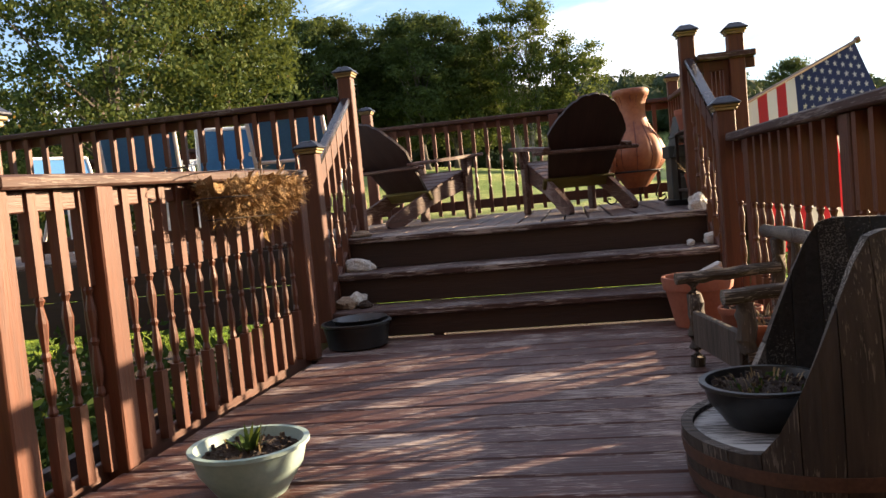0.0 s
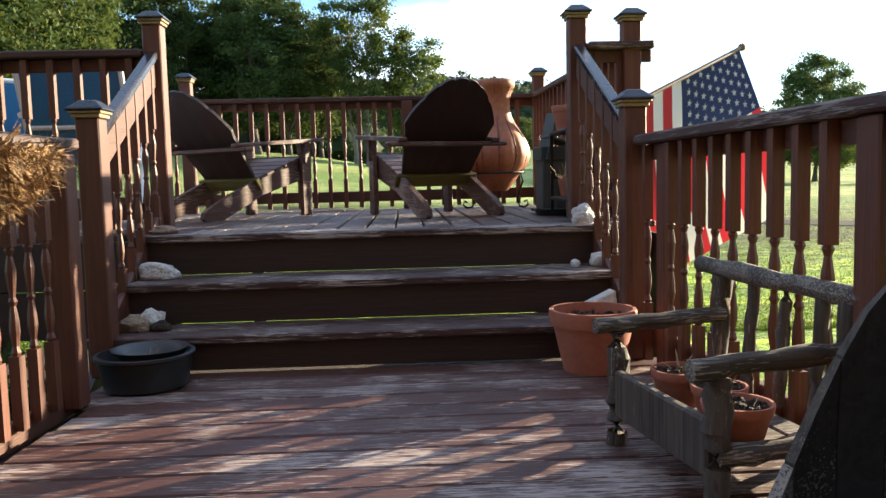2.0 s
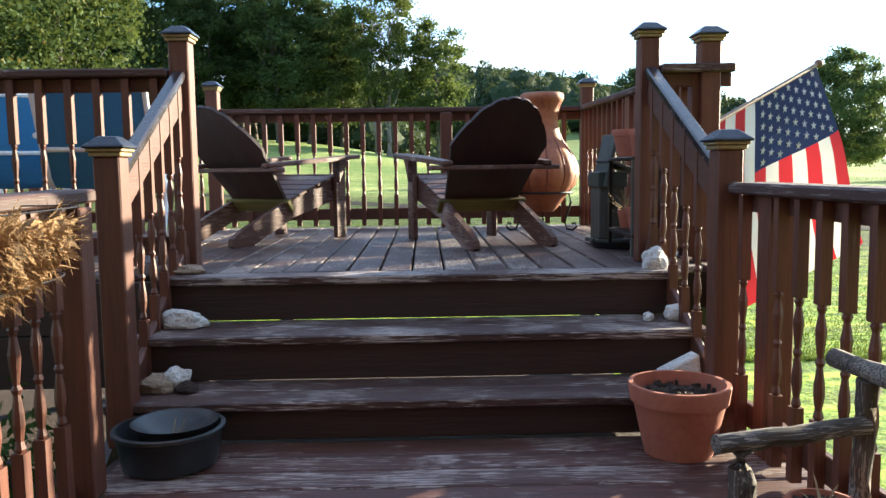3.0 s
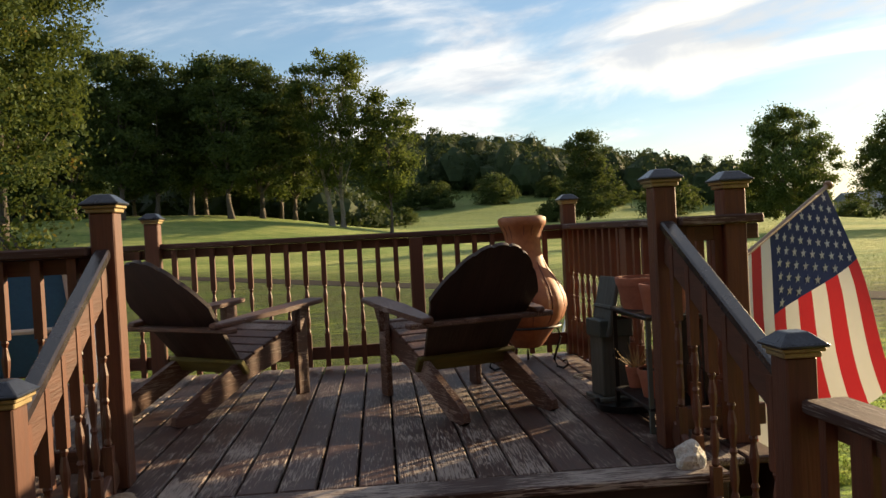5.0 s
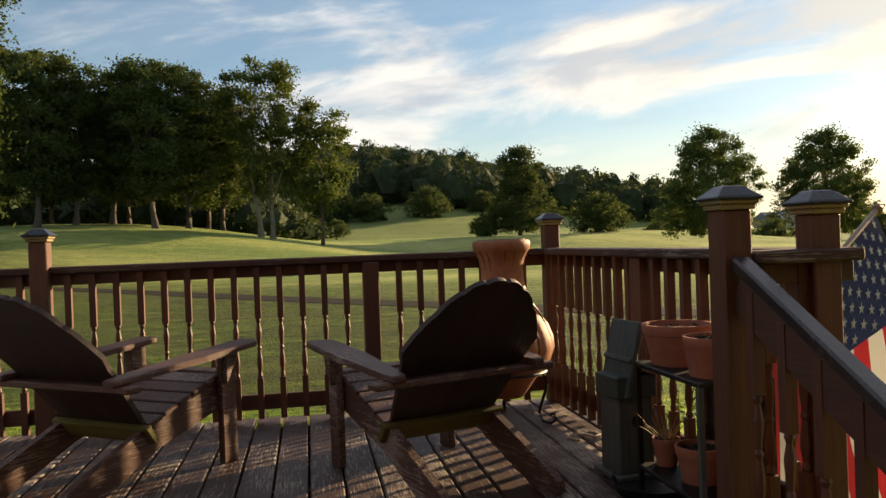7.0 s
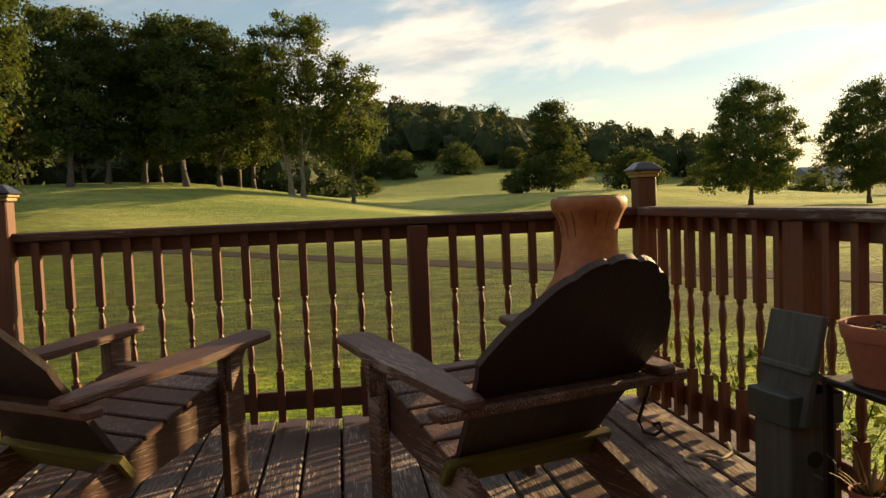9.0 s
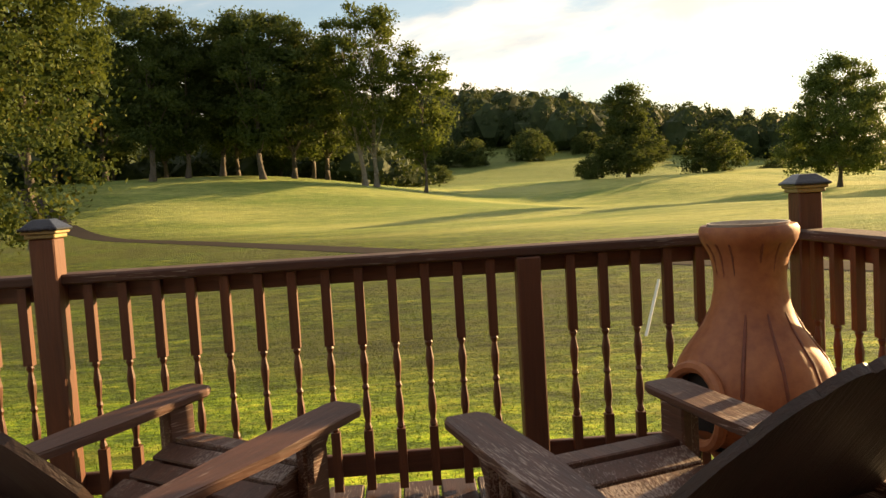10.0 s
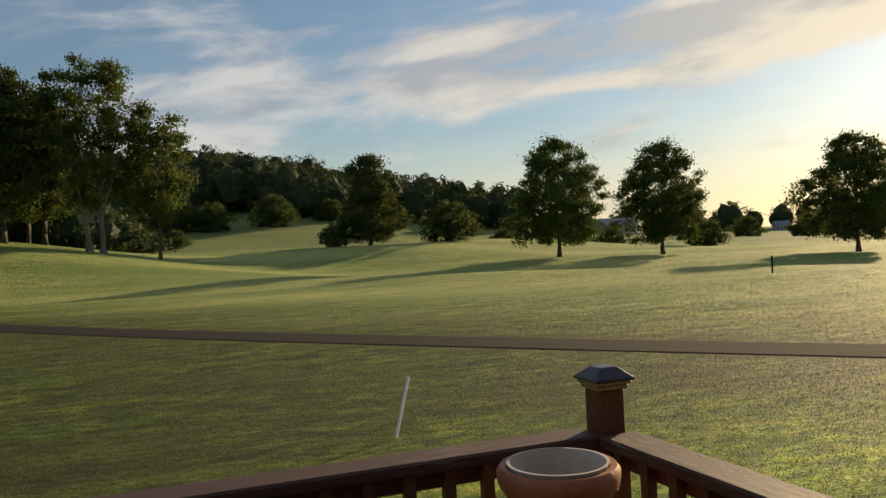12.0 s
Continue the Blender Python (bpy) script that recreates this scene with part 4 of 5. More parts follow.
for k in range(3):
    a = math.radians(80 + 120 * k)
    bm = bmesh.new()
    line = [(0.215, 0.265), (0.235, 0.20), (0.205, 0.12), (0.185, 0.06), (0.205, 0.015), (0.25, 0.008), (0.28, 0.03), (0.27, 0.06), (0.245, 0.05)]
    add_tube(bm, [(rr * math.cos(a), rr * math.sin(a), z) for rr, z in line], 0.008, 6)
    part("leg", bm, BLACKIRON, ch, "scrolled black iron leg", smooth=True)


cord = thing("cord", "thin beige cord lying loose on the deck", "cord", (1.0, 2.45, UZ))
bm = bmesh.new()
add_tube(bm, [(0.085, 0.10, 0.02), (0.06, 0.02, 0.012), (0.0, -0.03, 0.007), (-0.03, 0.02, 0.007), (-0.08, 0.05, 0.007), (-0.13, 0.0, 0.007), (-0.10, -0.08, 0.007)], 0.006, 6)
part("strand", bm, plain("beige_cord", (0.30, 0.25, 0.18), (0.45, 0.39, 0.30), 20, 0.8), cord, smooth=True)


# ---------------------------------------------------------------- pots, pans, stones
def blades(count, radius, height, seed, parent, mat, z, name="plant", width=0.006):
    r = random.Random(seed)
    bm = bmesh.new()
    for _ in range(count):
        a, rr = r.uniform(0, 6.283), radius * math.sqrt(r.uniform(0, 1)) * 0.7
        p = Vector((rr * math.cos(a), rr * math.sin(a), z))
        tip = p + Vector((math.cos(a) * height * r.uniform(0.1, 0.9), math.sin(a) * height * r.uniform(0.1, 0.9), height * r.uniform(0.3, 1)))
        q = Vector((-math.sin(a), math.cos(a), 0)) * width
        bm.faces.new([bm.verts.new(v) for v in (p - q, p + q, p.lerp(tip, 0.6) + q * 0.7 + Vector((0, 0, 0.006)), tip, p.lerp(tip, 0.6) - q * 0.7 + Vector((0, 0, 0.006)))])
    return tagged(part(name, bm, mat, parent), kind="stuff")


def soil_of(radius, z, parent, seed):
    bm = bmesh.new()
    r = random.Random(seed)
    rings = add_lathe(bm, [(radius, z - 0.01), (radius * 0.75, z), (radius * 0.45, z + 0.005), (radius * 0.15, z + 0.004)], 24)
    for v in bm.verts:
        v.co.z += r.uniform(-0.007, 0.007)
    for _ in range(70):
        a, rr = r.uniform(0, 6.28), radius * 0.9 * math.sqrt(r.uniform(0, 1))
        k = r.uniform(0.004, 0.012)
        add_box(bm, (rr * math.cos(a), rr * math.sin(a), z + 0.003), (k * 2, k, k), Euler((r.uniform(0, 3), r.uniform(0, 3), r.uniform(0, 3))).to_matrix())
    return part("soil", bm, SOIL, parent, "dry brown soil")


def flowerpot(label, at, rim, base, height, mat=None, collar=True, filled=True, seed=1, group="", turn=0.0):
    ob = thing("flower_pot", label, "pot", at, turn, group=group)
    bm = bmesh.new()
    k = height
    if collar:
        prof = [(base, 0), (base + (rim - base) * 0.70, k * 0.74), (rim * 0.955, k * 0.75), (rim, k * 0.965), (rim * 0.985, k), (rim * 0.90, k), (rim * 0.86, k * 0.8), (base * 0.85, k * 0.1)]
    else:
        prof = [(base, 0), (base * 1.05, 0.006), (base + (rim - base) * 0.75, k * 0.55), (rim * 0.97, k * 0.90), (rim * 1.03, k * 0.93), (rim * 1.03, k), (rim * 0.93, k), (rim * 0.86, k * 0.55), (base * 0.8, k * 0.12)]
    add_lathe(bm, prof, 40)
    part("body", bm, mat or TERRA, ob, smooth=True)
    if filled:
        soil_of(rim * 0.875, k * 0.84, ob, seed)
    return ob


DRY = plain("dried_stems", (0.14, 0.095, 0.045), (0.33, 0.24, 0.12), 20, 0.9)
pan = thing("feed_pan", "black rubber pan holding a dark shallow bowl", "pan", (-0.990, -0.205, 0))
bm = bmesh.new()
add_lathe(bm, [(0.125, 0), (0.150, 0.01), (0.170, 0.115), (0.180, 0.122), (0.180, 0.132), (0.165, 0.134), (0.160, 0.11), (0.13, 0.02)], 40)
part("body", bm, BLACKRUB, pan, smooth=True)
bm = bmesh.new()
add_lathe(bm, [(0.06, 0.07), (0.115, 0.118), (0.138, 0.146), (0.140, 0.150), (0.132, 0.149), (0.105, 0.122), (0.05, 0.085)], 36, centre=(0.02, 0.0, 0))
part("inner_bowl", bm, BLACKRUB, pan, smooth=True)
blades(9, 0.05, 0.07, 3, pan, DRY, 0.09, "dry_plant", 0.002)

flowerpot("orange terracotta flower pot full of soil by the steps", (0.70, -0.175, 0), 0.168, 0.112, 0.238, seed=4)
bowl = flowerpot("pale teal planter bowl with a small spiky plant", (-0.73, -2.20, 0), 0.152, 0.085, 0.135, TEAL, False, seed=5)
blades(26, 0.035, 0.07, 8, bowl, WEED, 0.115, "succulent", 0.007)
blades(12, 0.09, 0.05, 9, bowl, DRY, 0.115, "dry_plant", 0.003)


def stone(label, at, size, mat, seed, turn=0.0, chips=()):
    ob_bm = bmesh.new()
    bmesh.ops.create_icosphere(ob_bm, subdivisions=3, radius=0.5)
    size = tuple(c * 0.88 for c in size)
    for v in ob_bm.verts:
        n1 = noise.noise(v.co * 2.3 + Vector((seed * 3.1, 0, 0)))
        n2 = noise.noise(v.co * 6.0 + Vector((0, seed * 1.7, 0)))
        v.co *= 1 + 0.42 * n1 + 0.14 * n2
        v.co.z = max(v.co.z, -0.30)
        v.co = Vector((v.co.x * size[0], v.co.y * size[1], (v.co.z + 0.30) * size[2] / 0.8))
    me = mesh_from("stone", ob_bm, mat, False)
    ob = new("stone", me)
    ob.matrix_world = pose(*at, 0, 0, turn)
    return tagged(ob, label, "stone", group="stones on the steps")


stone("white chunky rock resting on the step", (-1.125, 0.45, T2), (0.20, 0.10, 0.085), ROCK, 2)
stone("pale brown rock resting on the lowest step", (-1.14, 0.13, T1), (0.13, 0.10, 0.075), ROCKBROWN, 5)
stone("small white rock lying on another rock", (-1.075, 0.165, T1 + 0.0), (0.11, 0.08, 0.10), ROCK, 9, 30)
stone("dark stone on the lowest step", (-1.025, 0.115, T1), (0.09, 0.07, 0.045), SOIL, 12, 10)
stone("flat brown stone at the foot of the post", (-1.165, 0.69, UZ), (0.15, 0.09, 0.045), ROCKBROWN, 15, 10)
stone("cream rock on the edge of the upper deck", (0.845, 0.645, UZ), (0.12, 0.10, 0.105), ROCK, 21, 20)
stone("cream shell-like rock on the step", (0.875, 0.445, T2), (0.105, 0.08, 0.075), ROCK, 25, -20)
stone("tiny white stone on the step", (0.765, 0.435, T2), (0.05, 0.045, 0.042), ROCK, 28)
bm = bmesh.new()
add_box(bm, (0, 0, 0.045), (0.17, 0.075, 0.09), taper=0.85)
for v in bm.verts:
    v.co.z *= 0.55 if v.co.x < 0 else 1.25
    v.co.z = max(v.co.z, 0)
tagged(new("stone", mesh_from("stone", bevelled(bm, 0.006), ROCK)), "white broken block on the lowest step", "stone", group="stones on the steps").matrix_world = pose(0.79, 0.13, T1, 0, 0, 8)

# ---------------------------------------------------------------- barrel chair with a bowl
BX, BY, BR = 0.660, -2.22, 0.305
barrel = thing("barrel_chair", "old oak barrel cut into a seat with charred inside", "barrel chair", (BX, BY, 0), -6)
SEAT_Z, N = 0.125, 24


def stave_top(a):
    """a: angle from the back of the seat, in degrees."""
    return SEAT_Z + 0.012 + (0.445 * (1 - float(smooth(70, 124, abs(a)))))


def barrel_r(z):
    return BR * (1 - 0.13 * ((z - 0.24) / 0.34) ** 2)


for i in range(N):
    a0, a1 = -180 + 360 * i / N, -180 + 360 * (i + 1) / N
    bm = bmesh.new()
    grid_in, grid_out = [], []
    for q in range(9):
        u = q / 8
        rin, rout = [], []
        for a in (a0 + 0.22, (a0 + a1) / 2, a1 - 0.22):
            z = stave_top(a) * u
            an = radians(a)
            ro = barrel_r(z)
            rout.append(bm.verts.new((ro * math.cos(an), ro * math.sin(an), z)))
            rin.append(bm.verts.new(((ro - 0.027) * math.cos(an), (ro - 0.027) * math.sin(an), z)))
        grid_in.append(rin)
        grid_out.append(rout)
    inner = []
    for q in range(8):
        for k in range(2):
            bm.faces.new((grid_out[q][k], grid_out[q][k + 1], grid_out[q + 1][k + 1], grid_out[q + 1][k]))
            inner.append(bm.faces.new((grid_in[q][k + 1], grid_in[q][k], grid_in[q + 1][k], grid_in[q + 1][k + 1])))
        bm.faces.new((grid_in[q][0], grid_out[q][0], grid_out[q + 1][0], grid_in[q + 1][0]))
        bm.faces.new((grid_out[q][2], grid_in[q][2], grid_in[q + 1][2], grid_out[q + 1][2]))
    for k in range(2):
        bm.faces.new((grid_out[8][k], grid_out[8][k + 1], grid_in[8][k + 1], grid_in[8][k]))
        bm.faces.new((grid_out[0][k + 1], grid_out[0][k], grid_in[0][k], grid_in[0][k + 1]))
    for f in inner:
        f.material_index = 1
    for f in bm.faces:
        if all(v in grid_out[8] or v in grid_in[8] for v in f.verts):
            f.material_index = 2
    st = part("stave", bm, BARREL, barrel)
    st.data.materials.append(CHAR)
    st.data.materials.append(LOG)
for z, w in ((0.035, 0.03), (0.095, 0.03)):
    bm = bmesh.new()
    add_lathe(bm, [(barrel_r(z - w / 2) + 0.001, z - w / 2), (barrel_r(z - w / 2) + 0.004, z - w / 2), (barrel_r(z + w / 2) + 0.004, z + w / 2), (barrel_r(z + w / 2) + 0.001, z + w / 2)], 44, close=False)
    part("hoop", bm, plain("rusty_hoop", (0.055, 0.030, 0.020), (0.13, 0.065, 0.04), 14, 0.7, 0.4), barrel, "rusty iron hoop", smooth=True)
for z, w, amax in ((0.235, 0.032, 74), (0.47, 0.035, 52)):
    bm = bmesh.new()
    prev = None
    for q in range(25):
        an = radians(-amax + 2 * amax * q / 24)
        ring = [bm.verts.new(((barrel_r(z + dz) + dr) * math.cos(an), (barrel_r(z + dz) + dr) * math.sin(an), z + dz)) for dr, dz in ((0.0005, -w / 2), (0.004, -w / 2), (0.004, w / 2), (0.0005, w / 2))]
        if prev:
            for k in range(3):
                bm.faces.new((prev[k], ring[k], ring[k + 1], prev[k + 1]))
        prev = ring
    part("hoop", bm, bpy.data.materials["rusty_hoop"], barrel, "rusty iron hoop", smooth=True)
for k in range(4):
    bm = bmesh.new()
    y0, y1 = -0.264 + k * 0.132, -0.264 + (k + 1) * 0.132 - 0.004
    rad = barrel_r(SEAT_Z) - 0.028
    rows = []
    for q in range(7):
        y = y0 + (y1 - y0) * q / 6
        xx = math.sqrt(max(0.0004, rad * rad - y * y))
        rows.append([bm.verts.new((sx * xx, y, z)) for sx, z in ((-1, SEAT_Z - 0.022), (1, SEAT_Z - 0.022), (1, SEAT_Z), (-1, SEAT_Z))])
    for lo, hi in zip(rows, rows[1:]):
        for c in range(4):
            bm.faces.new((lo[c], lo[(c + 1) % 4], hi[(c + 1) % 4], hi[c]))
    bm.faces.new(rows[0][::-1])
    bm.faces.new(rows[-1])
    part("seat_board", bm, BARRELTOP, barrel, "bleached grey seat board")
bb = flowerpot("black plastic bowl with soil and sprouts on the barrel seat", (BX - 0.105, BY + 0.03, SEAT_Z), 0.142, 0.085, 0.105, BLACKRUB, False, seed=14)
blades(22, 0.14, 0.022, 18, bb, WEED, 0.088, "sprouts", 0.005)
blades(60, 0.15, 0.03, 19, bb, DRY, 0.088, "dry_plant", 0.002)

# ---------------------------------------------------------------- small rustic log chair with pots on it
log = thing("log_chair", "small rustic chair of weathered grey logs holding pots", "chair", (0.60, -1.30, 0), 9)


def stick(name, a, b, r0, seed, mat):
    bm = bmesh.new()
    a, b = Vector(a), Vector(b)
    rr = random.Random(seed)
    line, radii = [], []
    for i in range(9):
        u = i / 8
        line.append(a.lerp(b, u) + Vector((rr.uniform(-1, 1), rr.uniform(-1, 1), rr.uniform(-1, 1))) * r0 * 0.14)
        radii.append(r0 * rr.uniform(0.86, 1.14))
    add_tube(bm, line, 0, 9, radii)
    return part(name, bm, mat, log, smooth=True)


for k, y in enumerate((0.26, -0.26)):
    stick("front_leg", (0, y, 0), (0.01, y + 0.01, 0.315), 0.029, 40 + k, LOG_Z)
    stick("back_leg", (0.32, y + 0.02, 0), (0.345, y + 0.03, 0.45), 0.027, 44 + k, LOG_Z)
    stick("arm", (-0.06, y, 0.335), (0.34, y + 0.02, 0.345), 0.024, 48 + k, LOG)
    stick("side_rail", (0, y, 0.14), (0.33, y, 0.15), 0.024, 52 + k, LOG)
stick("top_rail", (0.345, 0.42, 0.475), (0.345, -0.38, 0.465), 0.025, 56, LOG)
for k, y in enumerate((-0.14, 0.0, 0.14)):
    stick("back_spindle", (0.325, y, 0.15), (0.345, y, 0.46), 0.017, 60 + k, LOG_Z)
for k in range(4):
    part("seat_board", boxed((0.045 + k * 0.078, 0, 0.125), (0.072, 0.50, 0.022), 0.005), LOG, log)
part("front_board", boxed((0.0, 0, 0.150), (0.026, 0.48, 0.13), 0.006), LOG_Z, log)
for x, y, rim, h, sd in ((0.71, -1.13, 0.078, 0.095, 31), (0.76, -1.27, 0.070, 0.085, 32), (0.735, -1.44, 0.082, 0.090, 33)):
    p = flowerpot("small terracotta pot standing on the log chair", (x, y, 0.136), rim, rim * 0.68, h, seed=sd, group="small clay pots")
    blades(8, rim * 0.6, 0.06, sd, p, DRY, h * 0.85, "dry_plant", 0.003)

# ---------------------------------------------------------------- bird house and plant stand by the stair head
bh = thing("bird_house", "tall grey-green wooden bird house with a steep roof", "bird house", (0.905, 1.80, UZ + 0.035), 8)
bm = bmesh.new()
add_box(bm, (0, 0, 0.18), (0.15, 0.15, 0.36))
part("body", bevelled(bm, 0.004), GREYWOOD, bh)
part("base", boxed((0, 0, -0.012), (0.20, 0.20, 0.022), 0.004), GREYWOOD, bh)
part("roof_board", boxed((-0.015, 0, 0.44), (0.022, 0.21, 0.30), 0.004, Matrix.Rotation(radians(13), 3, "Y")), GREYWOOD, bh)
part("roof_board", boxed((0.055, 0, 0.41), (0.19, 0.21, 0.020), 0.004, Matrix.Rotation(radians(20), 3, "Y")), GREYWOOD, bh)
part("band", boxed((0, 0, 0.335), (0.175, 0.175, 0.085), 0.004), plain("dark_green_paint", (0.020, 0.032, 0.030), (0.045, 0.06, 0.055), 9, 0.6), bh, "dark green band")
# no hole is cut: a black disc stands for the shade inside it
bm = bmesh.new()
bmesh.ops.create_cone(bm, cap_ends=True, segments=20, radius1=0.022, radius2=0.022, depth=0.012, matrix=pose(0, -0.076, 0.20, 90, 0, 0))
part("entrance_hole", bm, SOOT_HOLE_SHADE, bh, "black disc standing for the shaded entrance hole")
bm = bmesh.new()
add_tube(bm, [(0, -0.07, 0.155), (0, -0.125, 0.155)], 0.006, 8)
part("perch", bm, GREYWOOD, bh)

tray = thing("tray", "low black plastic tray on the deck", "tray", (0.925, 1.62, UZ))
bm = bmesh.new()
add_lathe(bm, [(0.14, 0), (0.155, 0.03), (0.16, 0.035), (0.148, 0.034), (0.135, 0.012)], 30)
part("body", bm, BLACKRUB, tray, smooth=True)

stand = thing("plant_stand", "dark metal plant stand with pots on two levels", "plant stand", (0.995, 1.36, UZ))
for z, mat in ((0.48, BLACKIRON), (0.10, BLACKIRON)):
    part("shelf", boxed((0, 0, z), (0.26, 0.50, 0.018), 0.004), mat, stand)
for x, y in ((-0.12, -0.24), (0.12, -0.24), (-0.12, 0.24), (0.12, 0.24)):
    bm = bmesh.new()
    add_box(bm, (x, y, 0.245), (0.018, 0.018, 0.49))
    part("leg", bm, BLACKIRON if y > 0 or x > 0 else GREYWOOD, stand)
part("side_panel", boxed((0.128, 0, 0.29), (0.010, 0.48, 0.36), 0.002), BLACKIRON, stand)
flowerpot("wide terracotta pot on the plant stand", (0.985, 1.49, UZ + 0.49), 0.128, 0.095, 0.145, seed=41, group="pots on the stand")
flowerpot("terracotta pot with faint white marks on the plant stand", (0.985, 1.22, UZ + 0.49), 0.105, 0.085, 0.13, seed=42, group="pots on the stand")
sp = flowerpot("small terracotta pot with dry stems on the lower shelf", (0.955, 1.55, UZ + 0.11), 0.052, 0.036, 0.10, seed=43, group="pots on the stand")
blades(22, 0.04, 0.13, 44, sp, DRY, 0.09, "dry_plant", 0.004)
flowerpot("terracotta pot on the lower shelf of the stand", (0.975, 1.33, UZ + 0.11), 0.085, 0.06, 0.125, seed=45, group="pots on the stand")

# a weedy plant grows up beyond the side railing
wp = thing("shrub", "straggly green flowering weed beyond the deck railing", "plant", (1.78, 3.30, float(ground_z(1.78, 3.30))))
r = np.random.default_rng(61)
bm = bmesh.new()
leaf_at = []
for k in range(26):
    foot = r.normal(size=2) * 0.10
    top = foot + r.normal(size=2) * 0.20
    hgt = r.uniform(0.65, 1.38)
    line = [(foot[0] + (top[0] - foot[0]) * u ** 1.5, foot[1] + (top[1] - foot[1]) * u ** 1.5, hgt * u) for u in np.linspace(0, 1, 6)]
    add_tube(bm, line, 0, 5, [0.006, 0.005, 0.005, 0.004, 0.003, 0.002])
    for u in r.uniform(0.2, 1.0, 70):
        leaf_at.append((foot[0] + (top[0] - foot[0]) * u ** 1.5 + r.normal() * 0.045, foot[1] + (top[1] - foot[1]) * u ** 1.5 + r.normal() * 0.045, hgt * u + r.normal() * 0.02))
part("stem", bm, WEED, wp)
leaf_at = np.array(leaf_at)
foliage = new("foliage", quads("foliage", leaf_at, r.uniform(0.03, 0.075, len(leaf_at)), WEED, 62, 0.45))
foliage.parent = wp
blooms = leaf_at[leaf_at[:, 2] > 0.95][:60]
bloom = new("blossom", quads("blossom", blooms + (0, 0, 0.02), r.uniform(0.018, 0.03, len(blooms)), WHITEPAINT, 63, 0.9))
bloom.parent = wp

# ---------------------------------------------------------------- flag
fl = thing("flag", "striped cloth flag with white stars on navy, on a pole", "flag", (1.195, 1.27, 1.10))
TIP = Vector((2.20, 2.0, 1.55)) - Vector((1.195, 1.27, 1.10))
ALONG = TIP.normalized()
bm = bmesh.new()
add_tube(bm, [(0, 0, 0), tuple(TIP)], 0.012, 10)
part("pole", bm, POLEWOOD, fl, smooth=True)
bm = bmesh.new()
bmesh.ops.create_icosphere(bm, subdivisions=2, radius=0.026, matrix=Matrix.Translation(TIP))
part("finial", bm, POLEWOOD, fl, smooth=True)
bm = bmesh.new()
add_box(bm, (-0.01, 0, -0.02), (0.03, 0.05, 0.11))
part("bracket", bevelled(bm, 0.004), BLACKIRON, fl)
HOIST, FLY = 1.24, 1.08


def cloth(u, v):
    """u: along the hoist from the tip, 0 to 1; v: along the fly, 0 to 1. The cloth hangs from the slanting pole in soft folds."""
    p = TIP - ALONG * (0.035 + u * HOIST)
    down = Vector((0.20 - 0.17 * u, -0.20 + 0.42 * u, -0.96)).normalized()
    side = Vector((0.72, -0.69, 0))
    fold = side * (math.sin(u * 7.5 + v * 1.6) * 0.035 * min(1, v * 2.2) + math.sin(u * 4 + 1.2 + v * 4) * 0.05 * v) * (1.1 - 0.8 * u)
    return p + down * (v * FLY) + fold


def cloth_patch(u0, u1, v0, v1, nu, nv, lift=0.0):
    bm = bmesh.new()
    rows = [[bm.verts.new(cloth(u0 + (u1 - u0) * i / nu, v0 + (v1 - v0) * j / nv)) for j in range(nv + 1)] for i in range(nu + 1)]
    for i in range(nu):
        for j in range(nv):
            bm.faces.new((rows[i][j], rows[i + 1][j], rows[i + 1][j + 1], rows[i][j + 1]))
    return bm


for k in range(13):
    part("stripe", cloth_patch(k / 13, (k + 1) / 13, 0.37 if k < 7 else 0.0, 1.0, 3, 26), FLAG_R if k % 2 == 0 else FLAG_W, fl, smooth=True)
canton = part("canton", cloth_patch(0, 7 / 13, 0, 0.37, 18, 14), FLAG_B, fl, "navy canton", smooth=True)
for face in (-1, 1):
    for i in range(9):
        for j in range(6 if i % 2 == 0 else 5):
            uc = (i + 1) / 10 * 7 / 13
            vc = (j + (0.5 if i % 2 == 0 else 1.0)) / 6 * 0.37
            bm = bmesh.new()
            e = 1e-3
            tu, tv = (cloth(uc + e, vc) - cloth(uc - e, vc)) / (2 * e), (cloth(uc, vc + e) - cloth(uc, vc - e)) / (2 * e)
            nrm = tu.cross(tv).normalized() * 0.003 * face
            pts = []
            for q in range(10):
                rad = 0.025 if q % 2 == 0 else 0.0097
                an = math.pi * q / 5
                pts.append(bm.verts.new(cloth(uc, vc) + tu.normalized() * rad * -math.cos(an) + tv.normalized() * rad * math.sin(an) + nrm))
            bm.faces.new(pts)
            part("star", bm, FLAG_W, canton)


